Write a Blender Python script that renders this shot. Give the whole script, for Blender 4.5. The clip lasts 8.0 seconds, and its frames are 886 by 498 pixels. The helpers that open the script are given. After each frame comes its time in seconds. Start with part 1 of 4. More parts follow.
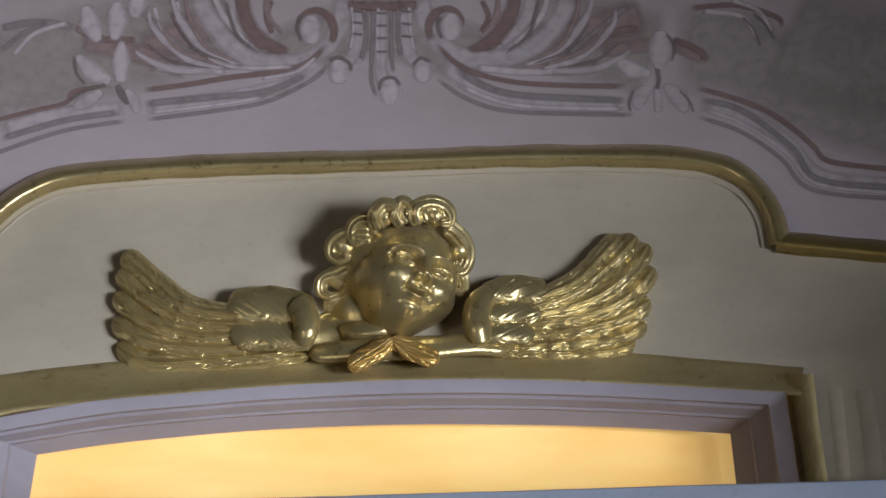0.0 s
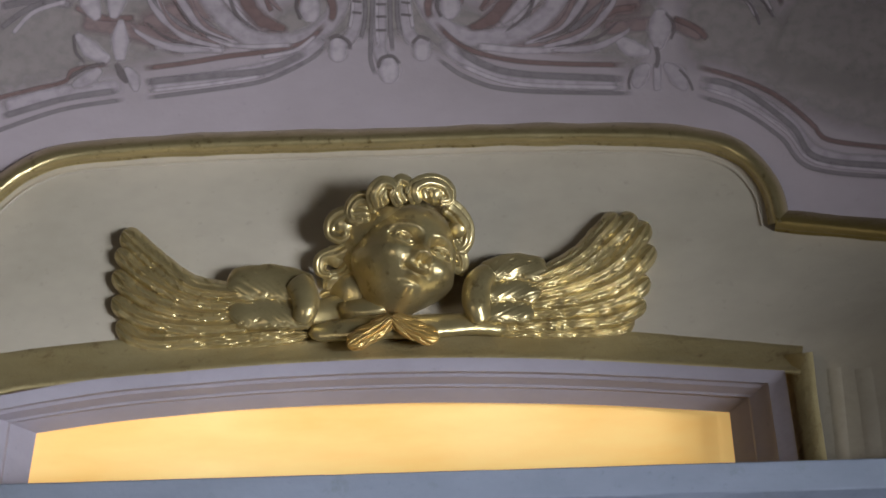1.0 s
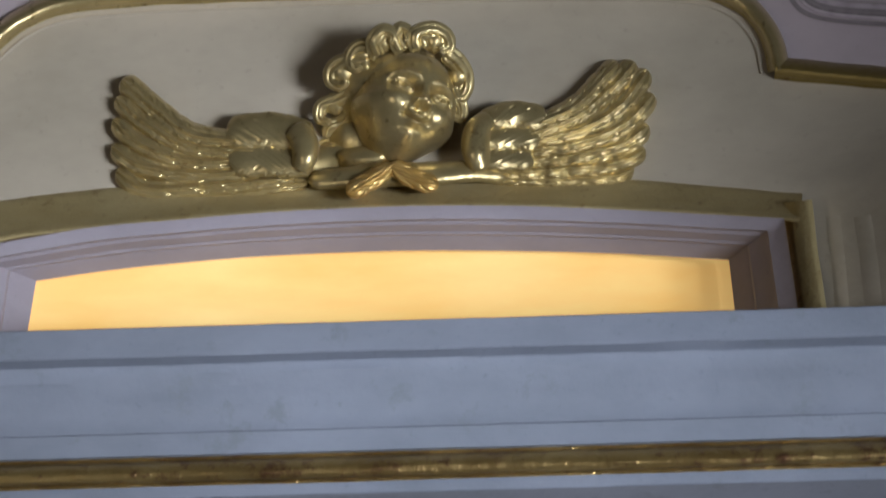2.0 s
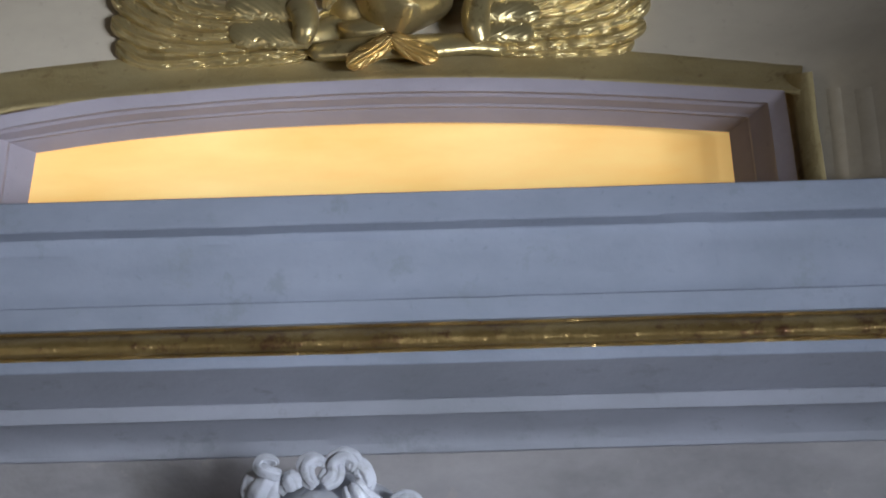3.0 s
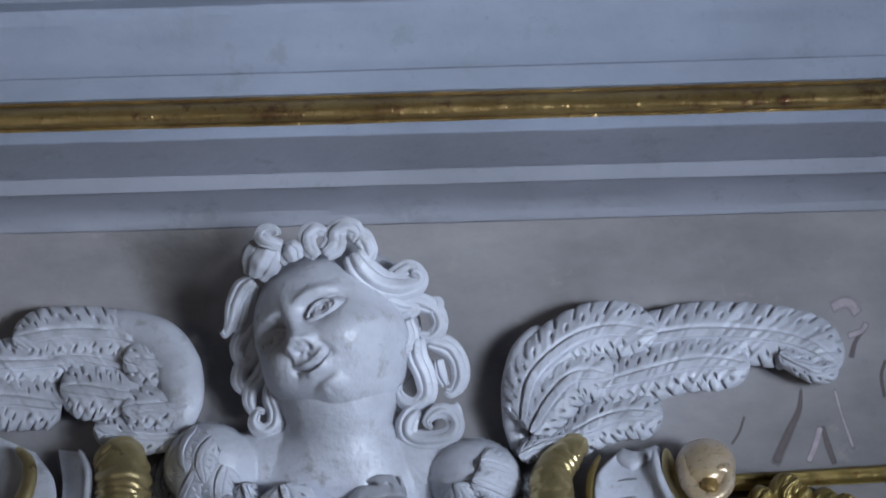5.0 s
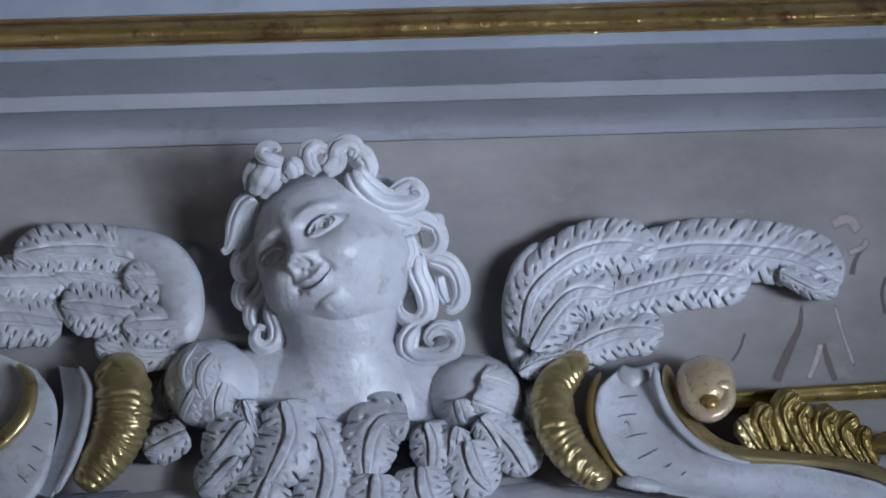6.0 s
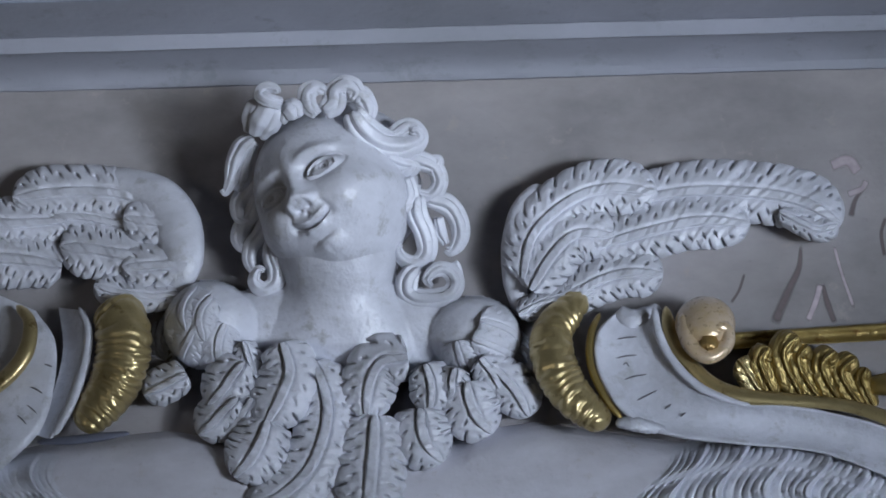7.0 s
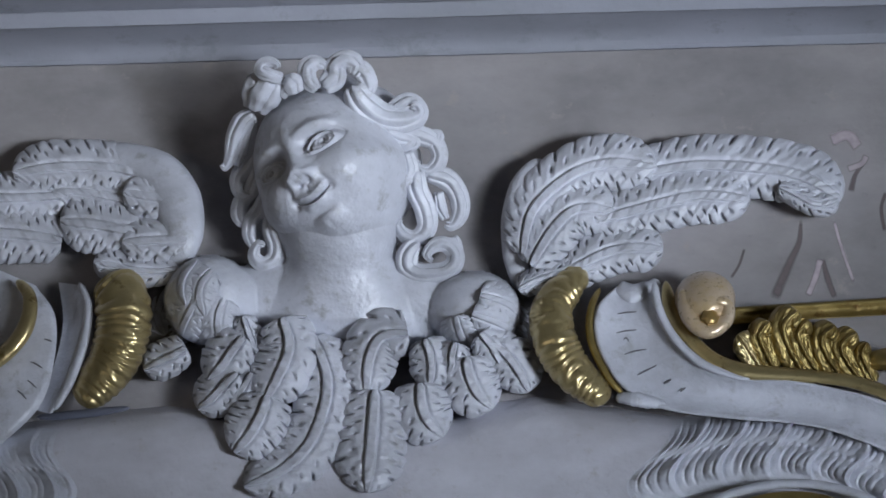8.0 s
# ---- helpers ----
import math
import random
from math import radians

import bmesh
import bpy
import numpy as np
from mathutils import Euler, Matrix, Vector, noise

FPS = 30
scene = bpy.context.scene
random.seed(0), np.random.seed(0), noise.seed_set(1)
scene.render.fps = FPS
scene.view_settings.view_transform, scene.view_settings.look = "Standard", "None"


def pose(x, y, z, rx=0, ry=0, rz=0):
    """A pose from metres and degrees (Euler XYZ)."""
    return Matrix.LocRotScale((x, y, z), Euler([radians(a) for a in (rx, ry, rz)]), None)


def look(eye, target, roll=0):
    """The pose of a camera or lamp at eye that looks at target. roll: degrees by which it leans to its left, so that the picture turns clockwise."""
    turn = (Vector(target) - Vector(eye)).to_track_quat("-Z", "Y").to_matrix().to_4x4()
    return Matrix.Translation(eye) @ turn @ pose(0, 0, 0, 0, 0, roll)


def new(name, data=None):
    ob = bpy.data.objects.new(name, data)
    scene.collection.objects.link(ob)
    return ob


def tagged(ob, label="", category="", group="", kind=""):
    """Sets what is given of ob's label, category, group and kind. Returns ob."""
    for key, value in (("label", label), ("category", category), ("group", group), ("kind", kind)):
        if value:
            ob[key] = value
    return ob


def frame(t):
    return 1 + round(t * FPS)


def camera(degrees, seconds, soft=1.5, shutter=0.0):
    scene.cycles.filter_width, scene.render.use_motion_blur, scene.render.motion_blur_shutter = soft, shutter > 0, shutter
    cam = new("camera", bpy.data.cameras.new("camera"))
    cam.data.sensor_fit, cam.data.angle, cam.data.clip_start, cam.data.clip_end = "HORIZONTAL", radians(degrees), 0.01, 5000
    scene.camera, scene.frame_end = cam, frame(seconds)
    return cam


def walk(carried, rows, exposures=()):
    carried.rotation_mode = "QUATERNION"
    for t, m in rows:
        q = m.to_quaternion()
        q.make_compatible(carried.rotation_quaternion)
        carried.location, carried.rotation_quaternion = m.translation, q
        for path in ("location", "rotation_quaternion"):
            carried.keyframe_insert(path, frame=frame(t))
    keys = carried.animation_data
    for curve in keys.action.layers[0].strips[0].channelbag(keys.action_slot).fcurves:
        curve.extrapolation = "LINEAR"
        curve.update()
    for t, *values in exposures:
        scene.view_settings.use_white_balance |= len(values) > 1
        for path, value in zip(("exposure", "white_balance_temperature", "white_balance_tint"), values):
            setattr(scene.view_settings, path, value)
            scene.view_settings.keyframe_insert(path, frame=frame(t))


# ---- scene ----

# The camera stands on the floor of the church with a long lens and tilts down.
cam = camera(9.0, 8.0, soft=1.7, shutter=0.4)
F = 784 / math.tan(radians(4.5))
EYE_X, EYE_Y, EYE_Z, UP, LEFT = 0.52, -8.77, 1.6, 32.0, 3.4
TILTS = [
    (0.0, 0, 2.5), (0.5, 15, 1.5), (1.0, 38, 1), (1.5, 143.5, 0), (2.0, 307.5, 0), (2.2, 361, 0.5), (3.3, 590, 0), (3.5, 627.5, 0),
    (4.0, 733.5, 0.5), (4.5, 838, 1.5), (5.0, 940.5, 3), (5.2, 975.5, 3), (6.3, 1121.5, 4), (6.5, 1142.5, 3.5), (7.0, 1191.5, 3),
    (7.5, 1227, 3), (8.0, 1236, 3),
]
walk(cam, [(t, pose(EYE_X, EYE_Y, EYE_Z, 90 + UP - math.degrees(s / F), 0, LEFT + math.degrees(dx / F))) for t, s, dx in TILTS],
     [(0.0, 0.0, 6500, 10), (2.0, 0.0, 6500, 10), (3.5, 0.0, 6200, 10), (5.0, 0.0, 6000, 10), (6.5, 0.0, 6050, 10), (8.0, 0.0, 6350, 10)])

# ---- light: daylight from a low side window, added lamps, weak sky through the openings ----
world = bpy.data.worlds.new("world")
scene.world = world
world.use_nodes = True
sky = world.node_tree.nodes.new("ShaderNodeTexSky")
sky.sky_type, sky.sun_disc, sky.sun_elevation, sky.sun_rotation = "NISHITA", False, radians(35), radians(70)
world.node_tree.links.new(sky.outputs[0], world.node_tree.nodes["Background"].inputs[0])
world.node_tree.nodes["Background"].inputs[1].default_value = 0.1


def opening_light(name, eye, target, w, h, power, col, spread=180):
    lamp = bpy.data.lights.new(name, "AREA")
    lamp.shape, lamp.size, lamp.size_y, lamp.energy, lamp.color = "RECTANGLE", w, h, power, col
    lamp.spread = radians(spread)
    ob = new(name, lamp)
    ob.matrix_world = look(eye, target)
    return ob


opening_light("low_side_light", (5.15, -6.0, 2.9), (0.05, 0, 6.0), 1.3, 1.6, 9.3, (0.79, 0.87, 1.0), 20)
# Second side lamp: unseen, added to brighten the upper left of the wall.
opening_light("low_side_light", (5.15, -8.6, 2.2), (-1.1, 0, 7.6), 1.3, 1.6, 13.2, (0.85, 0.905, 0.99), 20)
opening_light("west_window_light", (-5.75, -7.6, 4.0), (0, 0, 7.5), 0.9, 2.4, 2.6, (1.0, 0.90, 0.78), 32)
# Two unseen lamps at the end wall, added as ambient fill.
opening_light("end_fill_light", (-2.6, -13.7, 5.0), (0, 0, 6.2), 1.3, 3.0, 2.3, (0.95, 0.95, 1.0))
opening_light("end_fill_light", (2.6, -13.7, 5.0), (0, 0, 6.2), 1.3, 3.0, 2.3, (0.95, 0.95, 1.0))
scene.view_settings.exposure = 0.0


# ---- small tools ----
def W(a, b, d=0.0):
    """World place of the spot a mm across and b mm down on the elevation drawing, d metres proud of the wall (the
    drawing is taken square to the sight line). Between frame and cornice the right end is bent forward as a shallow
    cove, a shape added to make it darker.
    """
    if 300 < b < 1000 and a > 1050:
        d += 0.75 * ((a - 1050) / 1000) ** 2 * min(1.0, (b - 300) / 330) ** 1.5
    el, yaw = radians(UP) - (b - 441) / F, radians(LEFT)
    way = Vector((-math.sin(yaw) * math.cos(el) + (a - 784) / F * math.cos(yaw), math.cos(yaw) * math.cos(el) + (a - 784) / F * math.sin(yaw), math.sin(el)))
    return Vector((EYE_X, EYE_Y, EYE_Z)) + way * ((-d - EYE_Y) / way.y)


def smooth_path(pts, n):
    """n points evenly along a Catmull-Rom curve through pts (tuples of any size)."""
    p = [np.array(q, float) for q in pts]
    p = [2 * p[0] - p[1]] + p + [2 * p[-1] - p[-2]]
    out = []
    for i in range(1, len(p) - 2):
        for k in range(24):
            t = k / 24
            out.append(0.5 * (2 * p[i] + (p[i + 1] - p[i - 1]) * t + (2 * p[i - 1] - 5 * p[i] + 4 * p[i + 1] - p[i + 2]) * t * t + (3 * p[i] - p[i - 1] - 3 * p[i + 1] + p[i + 2]) * t ** 3))
    out.append(p[-2])
    out = np.array(out)
    run = np.concatenate([[0], np.cumsum(np.linalg.norm(np.diff(out[:, :2], axis=0), axis=1))])
    at = np.linspace(0, run[-1], n)
    return np.stack([np.interp(at, run, out[:, j]) for j in range(out.shape[1])], axis=1)


def spiral(cx, cy, r0, r1, a0, a1, n=14):
    """Points of a spiral round (cx, cy): from radius r0 at a0 degrees to r1 at a1."""
    return [(cx + (r0 + (r1 - r0) * k / n) * math.cos(radians(a0 + (a1 - a0) * k / n)), cy + (r0 + (r1 - r0) * k / n) * math.sin(radians(a0 + (a1 - a0) * k / n))) for k in range(n + 1)]


def grid_mesh(bm, rows, close=False, uv=None):
    """Quads over rows of points (lists of equal length)."""
    vs = [[bm.verts.new(p) for p in r] for r in rows]
    n = len(vs[0])
    for i in range(len(vs) - 1):
        for j in range(n if close else n - 1):
            q = (vs[i][j], vs[i][(j + 1) % n], vs[i + 1][(j + 1) % n], vs[i + 1][j])
            f = bm.faces.new(q)
            f.smooth = True
            if uv:
                for loop, (ii, jj) in zip(f.loops, ((i, j), (i, j + 1), (i + 1, j + 1), (i + 1, j))):
                    loop[uv].uv = (jj / (n - 1), ii / (len(vs) - 1))
    return vs


def settle(ob, base=None):
    """Moves an object's origin to its own middle."""
    me = ob.data
    co = np.empty(len(me.vertices) * 3)
    me.vertices.foreach_get("co", co)
    co = co.reshape(-1, 3)
    mid = (co.min(0) + co.max(0)) / 2
    me.vertices.foreach_set("co", (co - mid).ravel())
    me.update()
    shift = Vector(mid)
    ob.location = shift
    return ob


def part(name, bm, material, parent=None, label="", fix=True):
    """Links a bmesh as one mesh object, under a thing or a part if one is given."""
    if fix:
        bmesh.ops.recalc_face_normals(bm, faces=bm.faces)
    me = bpy.data.meshes.new(name)
    bm.to_mesh(me)
    bm.free()
    me.materials.append(material)
    ob = settle(new(name, me))
    if parent:
        base, p = Vector(), parent
        while p:
            base += p.location
            p = p.parent
        ob.location -= base
        ob.parent = parent
    if label:
        tagged(ob, label)
    return ob


def thing(name, at, label, category, group="", kind=""):
    ob = new(name)
    ob.location = at
    ob.empty_display_size = 0.1
    return tagged(ob, label, category, group, kind)


# ---- materials ----
def make_mat(name, col, col2, rough=0.7, metal=0.0, grain=60.0, stain=3.0, bump=0.15, wear=None, wear_amount=0.5, spec=0.4, crack=0.0, coat=0.0):
    """Two-scale paint, plaster or gilding: col mottled towards col2, fine relief, optional worn patches of colour wear."""
    m = bpy.data.materials.new(name)
    m.use_nodes = True
    nt = m.node_tree
    N, L = nt.nodes, nt.links
    bsdf = N["Principled BSDF"]
    co = N.new("ShaderNodeNewGeometry").outputs["Position"]

    def noise_tex(scale, detail, rough_=0.6, stretch=None):
        t = N.new("ShaderNodeTexNoise")
        t.inputs["Scale"].default_value, t.inputs["Detail"].default_value, t.inputs["Roughness"].default_value = scale, detail, rough_
        src = co
        if stretch:
            mp = N.new("ShaderNodeMapping")
            mp.inputs["Scale"].default_value = stretch
            L.new(co, mp.inputs[0])
            src = mp.outputs[0]
        L.new(src, t.inputs["Vector"])
        return t.outputs["Fac"]

    def ramp(src, lo, hi):
        r = N.new("ShaderNodeMapRange")
        r.inputs[1].default_value, r.inputs[2].default_value = lo, hi
        L.new(src, r.inputs[0])
        return r.outputs[0]

    def mix(fac, a, b):
        x = N.new("ShaderNodeMix")
        x.data_type = "RGBA"
        L.new(fac, x.inputs[0])
        for k, v in ((6, a), (7, b)):
            if isinstance(v, tuple):
                x.inputs[k].default_value = (*v, 1)
            else:
                L.new(v, x.inputs[k])
        return x.outputs[2]

    big = ramp(noise_tex(stain, 5, 0.65, (1, 1, 1.6)), 0.32, 0.68)
    fine = noise_tex(grain, 4)
    colour = mix(big, col, col2)
    spot = tuple(c * 0.72 for c in col2)
    colour = mix(ramp(fine, 0.63, 0.98), colour, spot)
    if wear:
        colour = mix(ramp(noise_tex(stain * 4, 6, 0.7), 0.62 - 0.14 * wear_amount, 0.68), colour, wear)
    L.new(colour, bsdf.inputs["Base Color"])
    r = N.new("ShaderNodeMapRange")
    r.inputs[3].default_value, r.inputs[4].default_value = rough * 0.8, min(1, rough * 1.25)
    L.new(noise_tex(stain * 5, 4), r.inputs[0])
    L.new(r.outputs[0], bsdf.inputs["Roughness"])
    bsdf.inputs["Metallic"].default_value = metal
    bsdf.inputs["Specular IOR Level"].default_value = spec
    bsdf.inputs["Coat Weight"].default_value = coat
    bsdf.inputs["Coat Roughness"].default_value = 0.15
    b1 = N.new("ShaderNodeBump")
    b1.inputs["Strength"].default_value, b1.inputs["Distance"].default_value = bump, 0.004
    L.new(fine, b1.inputs["Height"])
    b2 = N.new("ShaderNodeBump")
    b2.inputs["Strength"].default_value, b2.inputs["Distance"].default_value = bump * 1.2, 0.012
    L.new(noise_tex(stain * 4, 3), b2.inputs["Height"])
    L.new(b2.outputs[0], b1.inputs["Normal"])
    L.new(b1.outputs[0], bsdf.inputs["Normal"])
    return m


def brush_mat(name, col, col2, cover=0.9):
    """Fresco paint laid in strokes whose edges fade out across their width."""
    m = make_mat(name, col, col2, 0.85, grain=90, stain=9, bump=0.06, spec=0.2)
    nt = m.node_tree
    N, L = nt.nodes, nt.links
    uvn = N.new("ShaderNodeUVMap")
    sep = N.new("ShaderNodeSeparateXYZ")
    L.new(uvn.outputs[0], sep.inputs[0])

    def calc(op, a, b, clamp=False):
        x = N.new("ShaderNodeMath")
        x.operation, x.use_clamp = op, clamp
        for k, v in ((0, a), (1, b)):
            if isinstance(v, (int, float)):
                x.inputs[k].default_value = v
            else:
                L.new(v, x.inputs[k])
        return x.outputs[0]

    def hump(src, steep):
        return calc("MULTIPLY", calc("MULTIPLY", src, calc("SUBTRACT", 1.0, src)), steep, True)

    n = N.new("ShaderNodeTexNoise")
    n.inputs["Scale"].default_value, n.inputs["Detail"].default_value = 45, 4
    L.new(N.new("ShaderNodeNewGeometry").outputs["Position"], n.inputs["Vector"])
    edge = calc("MULTIPLY", hump(sep.outputs[0], 4.6), hump(sep.outputs[1], 14.0))
    alpha = calc("MULTIPLY", calc("MULTIPLY", edge, calc("ADD", n.outputs["Fac"], 0.45), True), cover, True)
    L.new(alpha, N["Principled BSDF"].inputs["Alpha"])
    return m


plaster_lilac = make_mat("plaster_lilac", (0.42, 0.352, 0.375), (0.35, 0.292, 0.30), 0.8, stain=2.5)
plaster_beige = make_mat("plaster_beige", (0.46, 0.402, 0.318), (0.34, 0.295, 0.228), 0.75, stain=1.8, grain=50)
plaster_grey = make_mat("plaster_grey", (0.335, 0.312, 0.312), (0.205, 0.192, 0.195), 0.8, stain=3.2, bump=0.25, wear=(0.33, 0.295, 0.28), wear_amount=0.2)
cornice_grey = make_mat("cornice_grey", (0.275, 0.28, 0.318), (0.225, 0.23, 0.258), 0.65, stain=3, bump=0.25, wear=(0.21, 0.215, 0.235), wear_amount=0.25)
cornice_blue = make_mat("cornice_blue", (0.262, 0.286, 0.350), (0.205, 0.226, 0.275), 0.6, stain=3, bump=0.2, wear=(0.21, 0.23, 0.265), wear_amount=0.25)
architrave_lilac = make_mat("architrave_lilac", (0.34, 0.305, 0.345), (0.28, 0.25, 0.28), 0.65, stain=4)
stucco_white = make_mat("stucco_white", (0.63, 0.64, 0.70), (0.44, 0.447, 0.485), 0.34, stain=6, grain=70, bump=0.38, wear=(0.40, 0.40, 0.415), wear_amount=0.45, spec=0.5)
gold = make_mat("gold", (0.60, 0.485, 0.245), (0.45, 0.355, 0.165), 0.31, 0.73, grain=110, stain=10, bump=0.14, wear=(0.28, 0.20, 0.08), wear_amount=0.35, spec=0.6)
hood_gilt = make_mat("hood_gilt", (0.46, 0.37, 0.19), (0.37, 0.285, 0.13), 0.48, 0.45, grain=120, stain=6, bump=0.3, wear=(0.28, 0.20, 0.09), wear_amount=0.25)
# Worn darker gold; at the right end its colour also carries the dimmer light.
gold_dark = make_mat("gold_dark", (0.38, 0.285, 0.105), (0.27, 0.195, 0.065), 0.40, 0.72, grain=110, stain=7, bump=0.3, wear=(0.22, 0.13, 0.045), wear_amount=0.2)
bead_gilt = make_mat("bead_gilt", (0.44, 0.31, 0.12), (0.24, 0.15, 0.05), 0.30, 0.7, grain=110, stain=7, bump=0.4, wear=(0.15, 0.07, 0.035), wear_amount=0.6)
gold_warm = make_mat("gold_warm", (0.62, 0.40, 0.11), (0.46, 0.32, 0.14), 0.32, 0.7, grain=140, stain=12, bump=0.25)
pediment_plaster = make_mat("pediment_plaster", (0.60, 0.595, 0.645), (0.45, 0.44, 0.475), 0.55, stain=5, bump=0.4, wear=(0.45, 0.43, 0.44), wear_amount=0.15)
stone_floor = make_mat("stone_floor", (0.30, 0.27, 0.24), (0.22, 0.20, 0.18), 0.5, stain=1)
nave_plaster = make_mat("nave_plaster", (0.48, 0.45, 0.42), (0.40, 0.37, 0.34), 0.8, stain=1)

# The lit yellow space behind the arch is given as a self-glowing sheet.
yellow_glow = bpy.data.materials.new("yellow_glow")
yellow_glow.use_nodes = True
_n, _l = yellow_glow.node_tree.nodes, yellow_glow.node_tree.links
_t = _n.new("ShaderNodeTexNoise")
_t.inputs["Scale"].default_value, _t.inputs["Detail"].default_value = 4.0, 5
_m = _n.new("ShaderNodeMapping")
_m.inputs["Scale"].default_value = (0.7, 1, 2.2)
_l.new(_n.new("ShaderNodeNewGeometry").outputs["Position"], _m.inputs[0])
_l.new(_m.outputs[0], _t.inputs["Vector"])
_r = _n.new("ShaderNodeValToRGB")
_r.color_ramp.elements[0].position, _r.color_ramp.elements[1].position = 0.3, 0.72
_r.color_ramp.elements[0].color, _r.color_ramp.elements[1].color = (0.84, 0.50, 0.15, 1), (0.95, 0.67, 0.27, 1)
_l.new(_t.outputs["Fac"], _r.inputs[0])
_b = _n["Principled BSDF"]
_l.new(_r.outputs[0], _b.inputs["Base Color"])
_l.new(_r.outputs[0], _b.inputs["Emission Color"])
_b.inputs["Emission Strength"].default_value = 0.46
_b.inputs["Roughness"].default_value = 0.4

# ---- the nave that closes the place ----
def box(bm, x0, x1, y0, y1, z0, z1):
    r = bmesh.ops.create_cube(bm, size=1.0)["verts"]
    bmesh.ops.transform(bm, matrix=Matrix.Translation(((x0 + x1) / 2, (y0 + y1) / 2, (z0 + z1) / 2)) @ Matrix.Diagonal((x1 - x0, y1 - y0, z1 - z0, 1)), verts=r)


def structure(name, boxes, material, label):
    bm = bmesh.new()
    for b in boxes:
        box(bm, *b)
    return tagged(part(name, bm, material), label, name.split("_")[0], kind="structure")


structure("floor", [(-6.3, 5.65, -14.3, 0.4, -0.2, 0)], stone_floor, "worn grey stone floor of the nave")
structure("ceiling", [(-6.3, 5.65, -14.3, 0.4, 10.5, 10.7)], nave_plaster, "plain plastered nave ceiling")
structure("wall_west", [(-6.3, -6, -14.3, -8.1, 0, 10.5), (-6.3, -6, -7.1, 0.4, 0, 10.5), (-6.3, -6, -8.1, -7.1, 0, 2.7), (-6.3, -6, -8.1, -7.1, 5.3, 10.5)], nave_plaster, "plain plastered side wall with a low window opening")
structure("wall_east", [(5.35, 5.65, -14.3, -9.45, 0, 10.5), (5.35, 5.65, -7.75, -6.85, 0, 10.5), (5.35, 5.65, -5.15, 0.4, 0, 10.5), (5.35, 5.65, -9.45, -7.75, 0, 1.2), (5.35, 5.65, -9.45, -7.75, 3.2, 10.5), (5.35, 5.65, -6.85, -5.15, 0, 1.9), (5.35, 5.65, -6.85, -5.15, 3.9, 10.5)], nave_plaster, "plain plastered side wall, out of view, with a low window opening and a second one added for a lamp")
structure("wall_south", [(-6, -3.4, -14.3, -14, 0, 10.5), (-1.8, 1.8, -14.3, -14, 0, 10.5), (3.4, 5.35, -14.3, -14, 0, 10.5),
                         (-3.4, -1.8, -14.3, -14, 0, 3.4), (1.8, 3.4, -14.3, -14, 0, 3.4), (-3.4, -1.8, -14.3, -14, 6.6, 10.5), (1.8, 3.4, -14.3, -14, 6.6, 10.5)],
          nave_plaster, "plain plastered end wall, out of view, with two tall openings added for the fill lamps")
Z_CORNICE = W(784, 1100).z
X0, X1 = W(62, 800).x, W(1300, 800).x
structure("wall_north_lower", [(-6, 5.35, 0, 0.4, 0, Z_CORNICE)], plaster_grey, "stained grey-lilac plaster frieze wall below the cornice")
ZT = W(784, 690).z
structure("wall_north_upper", [(-6, X0 - 0.06, 0, 0.4, Z_CORNICE, 10.5), (X1 + 0.06, 5.35, 0, 0.4, Z_CORNICE, 10.5), (X0 - 0.06, X1 + 0.06, 0, 0.4, ZT, 10.5)],
          plaster_lilac, "lilac-grey frescoed plaster wall above the cornice")

# ---- cornice ----
def run_profile(name, profile, material, parent=None, label="", x0=-3.2, x1=3.2, n=300, jitter=0.0016, at=784):
    """A moulding run along the wall: profile as (b, d) on the drawing at its middle."""
    base = [(W(at, b, d), b) for b, d in profile]
    bm = bmesh.new()
    rows = []
    for i in range(n + 1):
        x = x0 + (x1 - x0) * i / n
        row = []
        for p, b in base:
            w = jitter * (noise.noise((x * 3, b * 0.07, 0)) + 0.6 * noise.noise((x * 17, b * 0.13, 4)) + 0.9 * min(0, noise.noise((x * 40, b * 0.2, 8)) + 0.3))
            row.append(Vector((x, p.y + w, p.z + w * 1.3)))
        rows.append(row)
    grid_mesh(bm, rows)
    bmesh.ops.recalc_face_normals(bm, faces=bm.faces)
    if sum(f.normal.y for f in bm.faces) > 0:
        bmesh.ops.reverse_faces(bm, faces=bm.faces)
    bm.normal_update()
    for e in bm.edges:
        if len(e.link_faces) == 2 and e.calc_face_angle(0) > 0.45:
            e.smooth = False
    return part(name, bm, material, parent, label, fix=False)


cove = [(943 + 117 * t, 0.325 - 0.055 * (math.sin(t * math.pi / 2) ** 1.6)) for t in (0, .1, .2, .3, .4, .5, .6, .7, .8, .9, 1)]
cavetto = [(1268 + 65 * t, 0.10 - 0.085 * math.sin(t * math.pi / 2)) for t in (0, .15, .3, .45, .6, .75, .9, 1)]
cornice = thing("cornice", W(784, 1333, 0.0), "blue-grey painted stepped plaster cornice with chipped edges", "cornice", kind="structure")
run_profile("fascia", [(1046, 0.0), (872, 0.36), (874, 0.362), (922, 0.357), (925, 0.355), (940, 0.327)], cornice_blue, cornice)
run_profile("cove", [(940, 0.327), *cove, (1062, 0.274), (1068, 0.272), (1100, 0.264), (1108, 0.24), (1148, 0.24)], cornice_blue, cornice)
run_profile("fillet", [(1148, 0.24), (1150, 0.246), (1175, 0.242), (1177, 0.240)], cornice_blue, cornice)
run_profile("soffit", [(1177, 0.240), (1238, 0.115)], cornice_grey, cornice)
run_profile("fillet", [(1238, 0.115), (1240, 0.118), (1266, 0.112), (1268, 0.10)], cornice_grey, cornice)
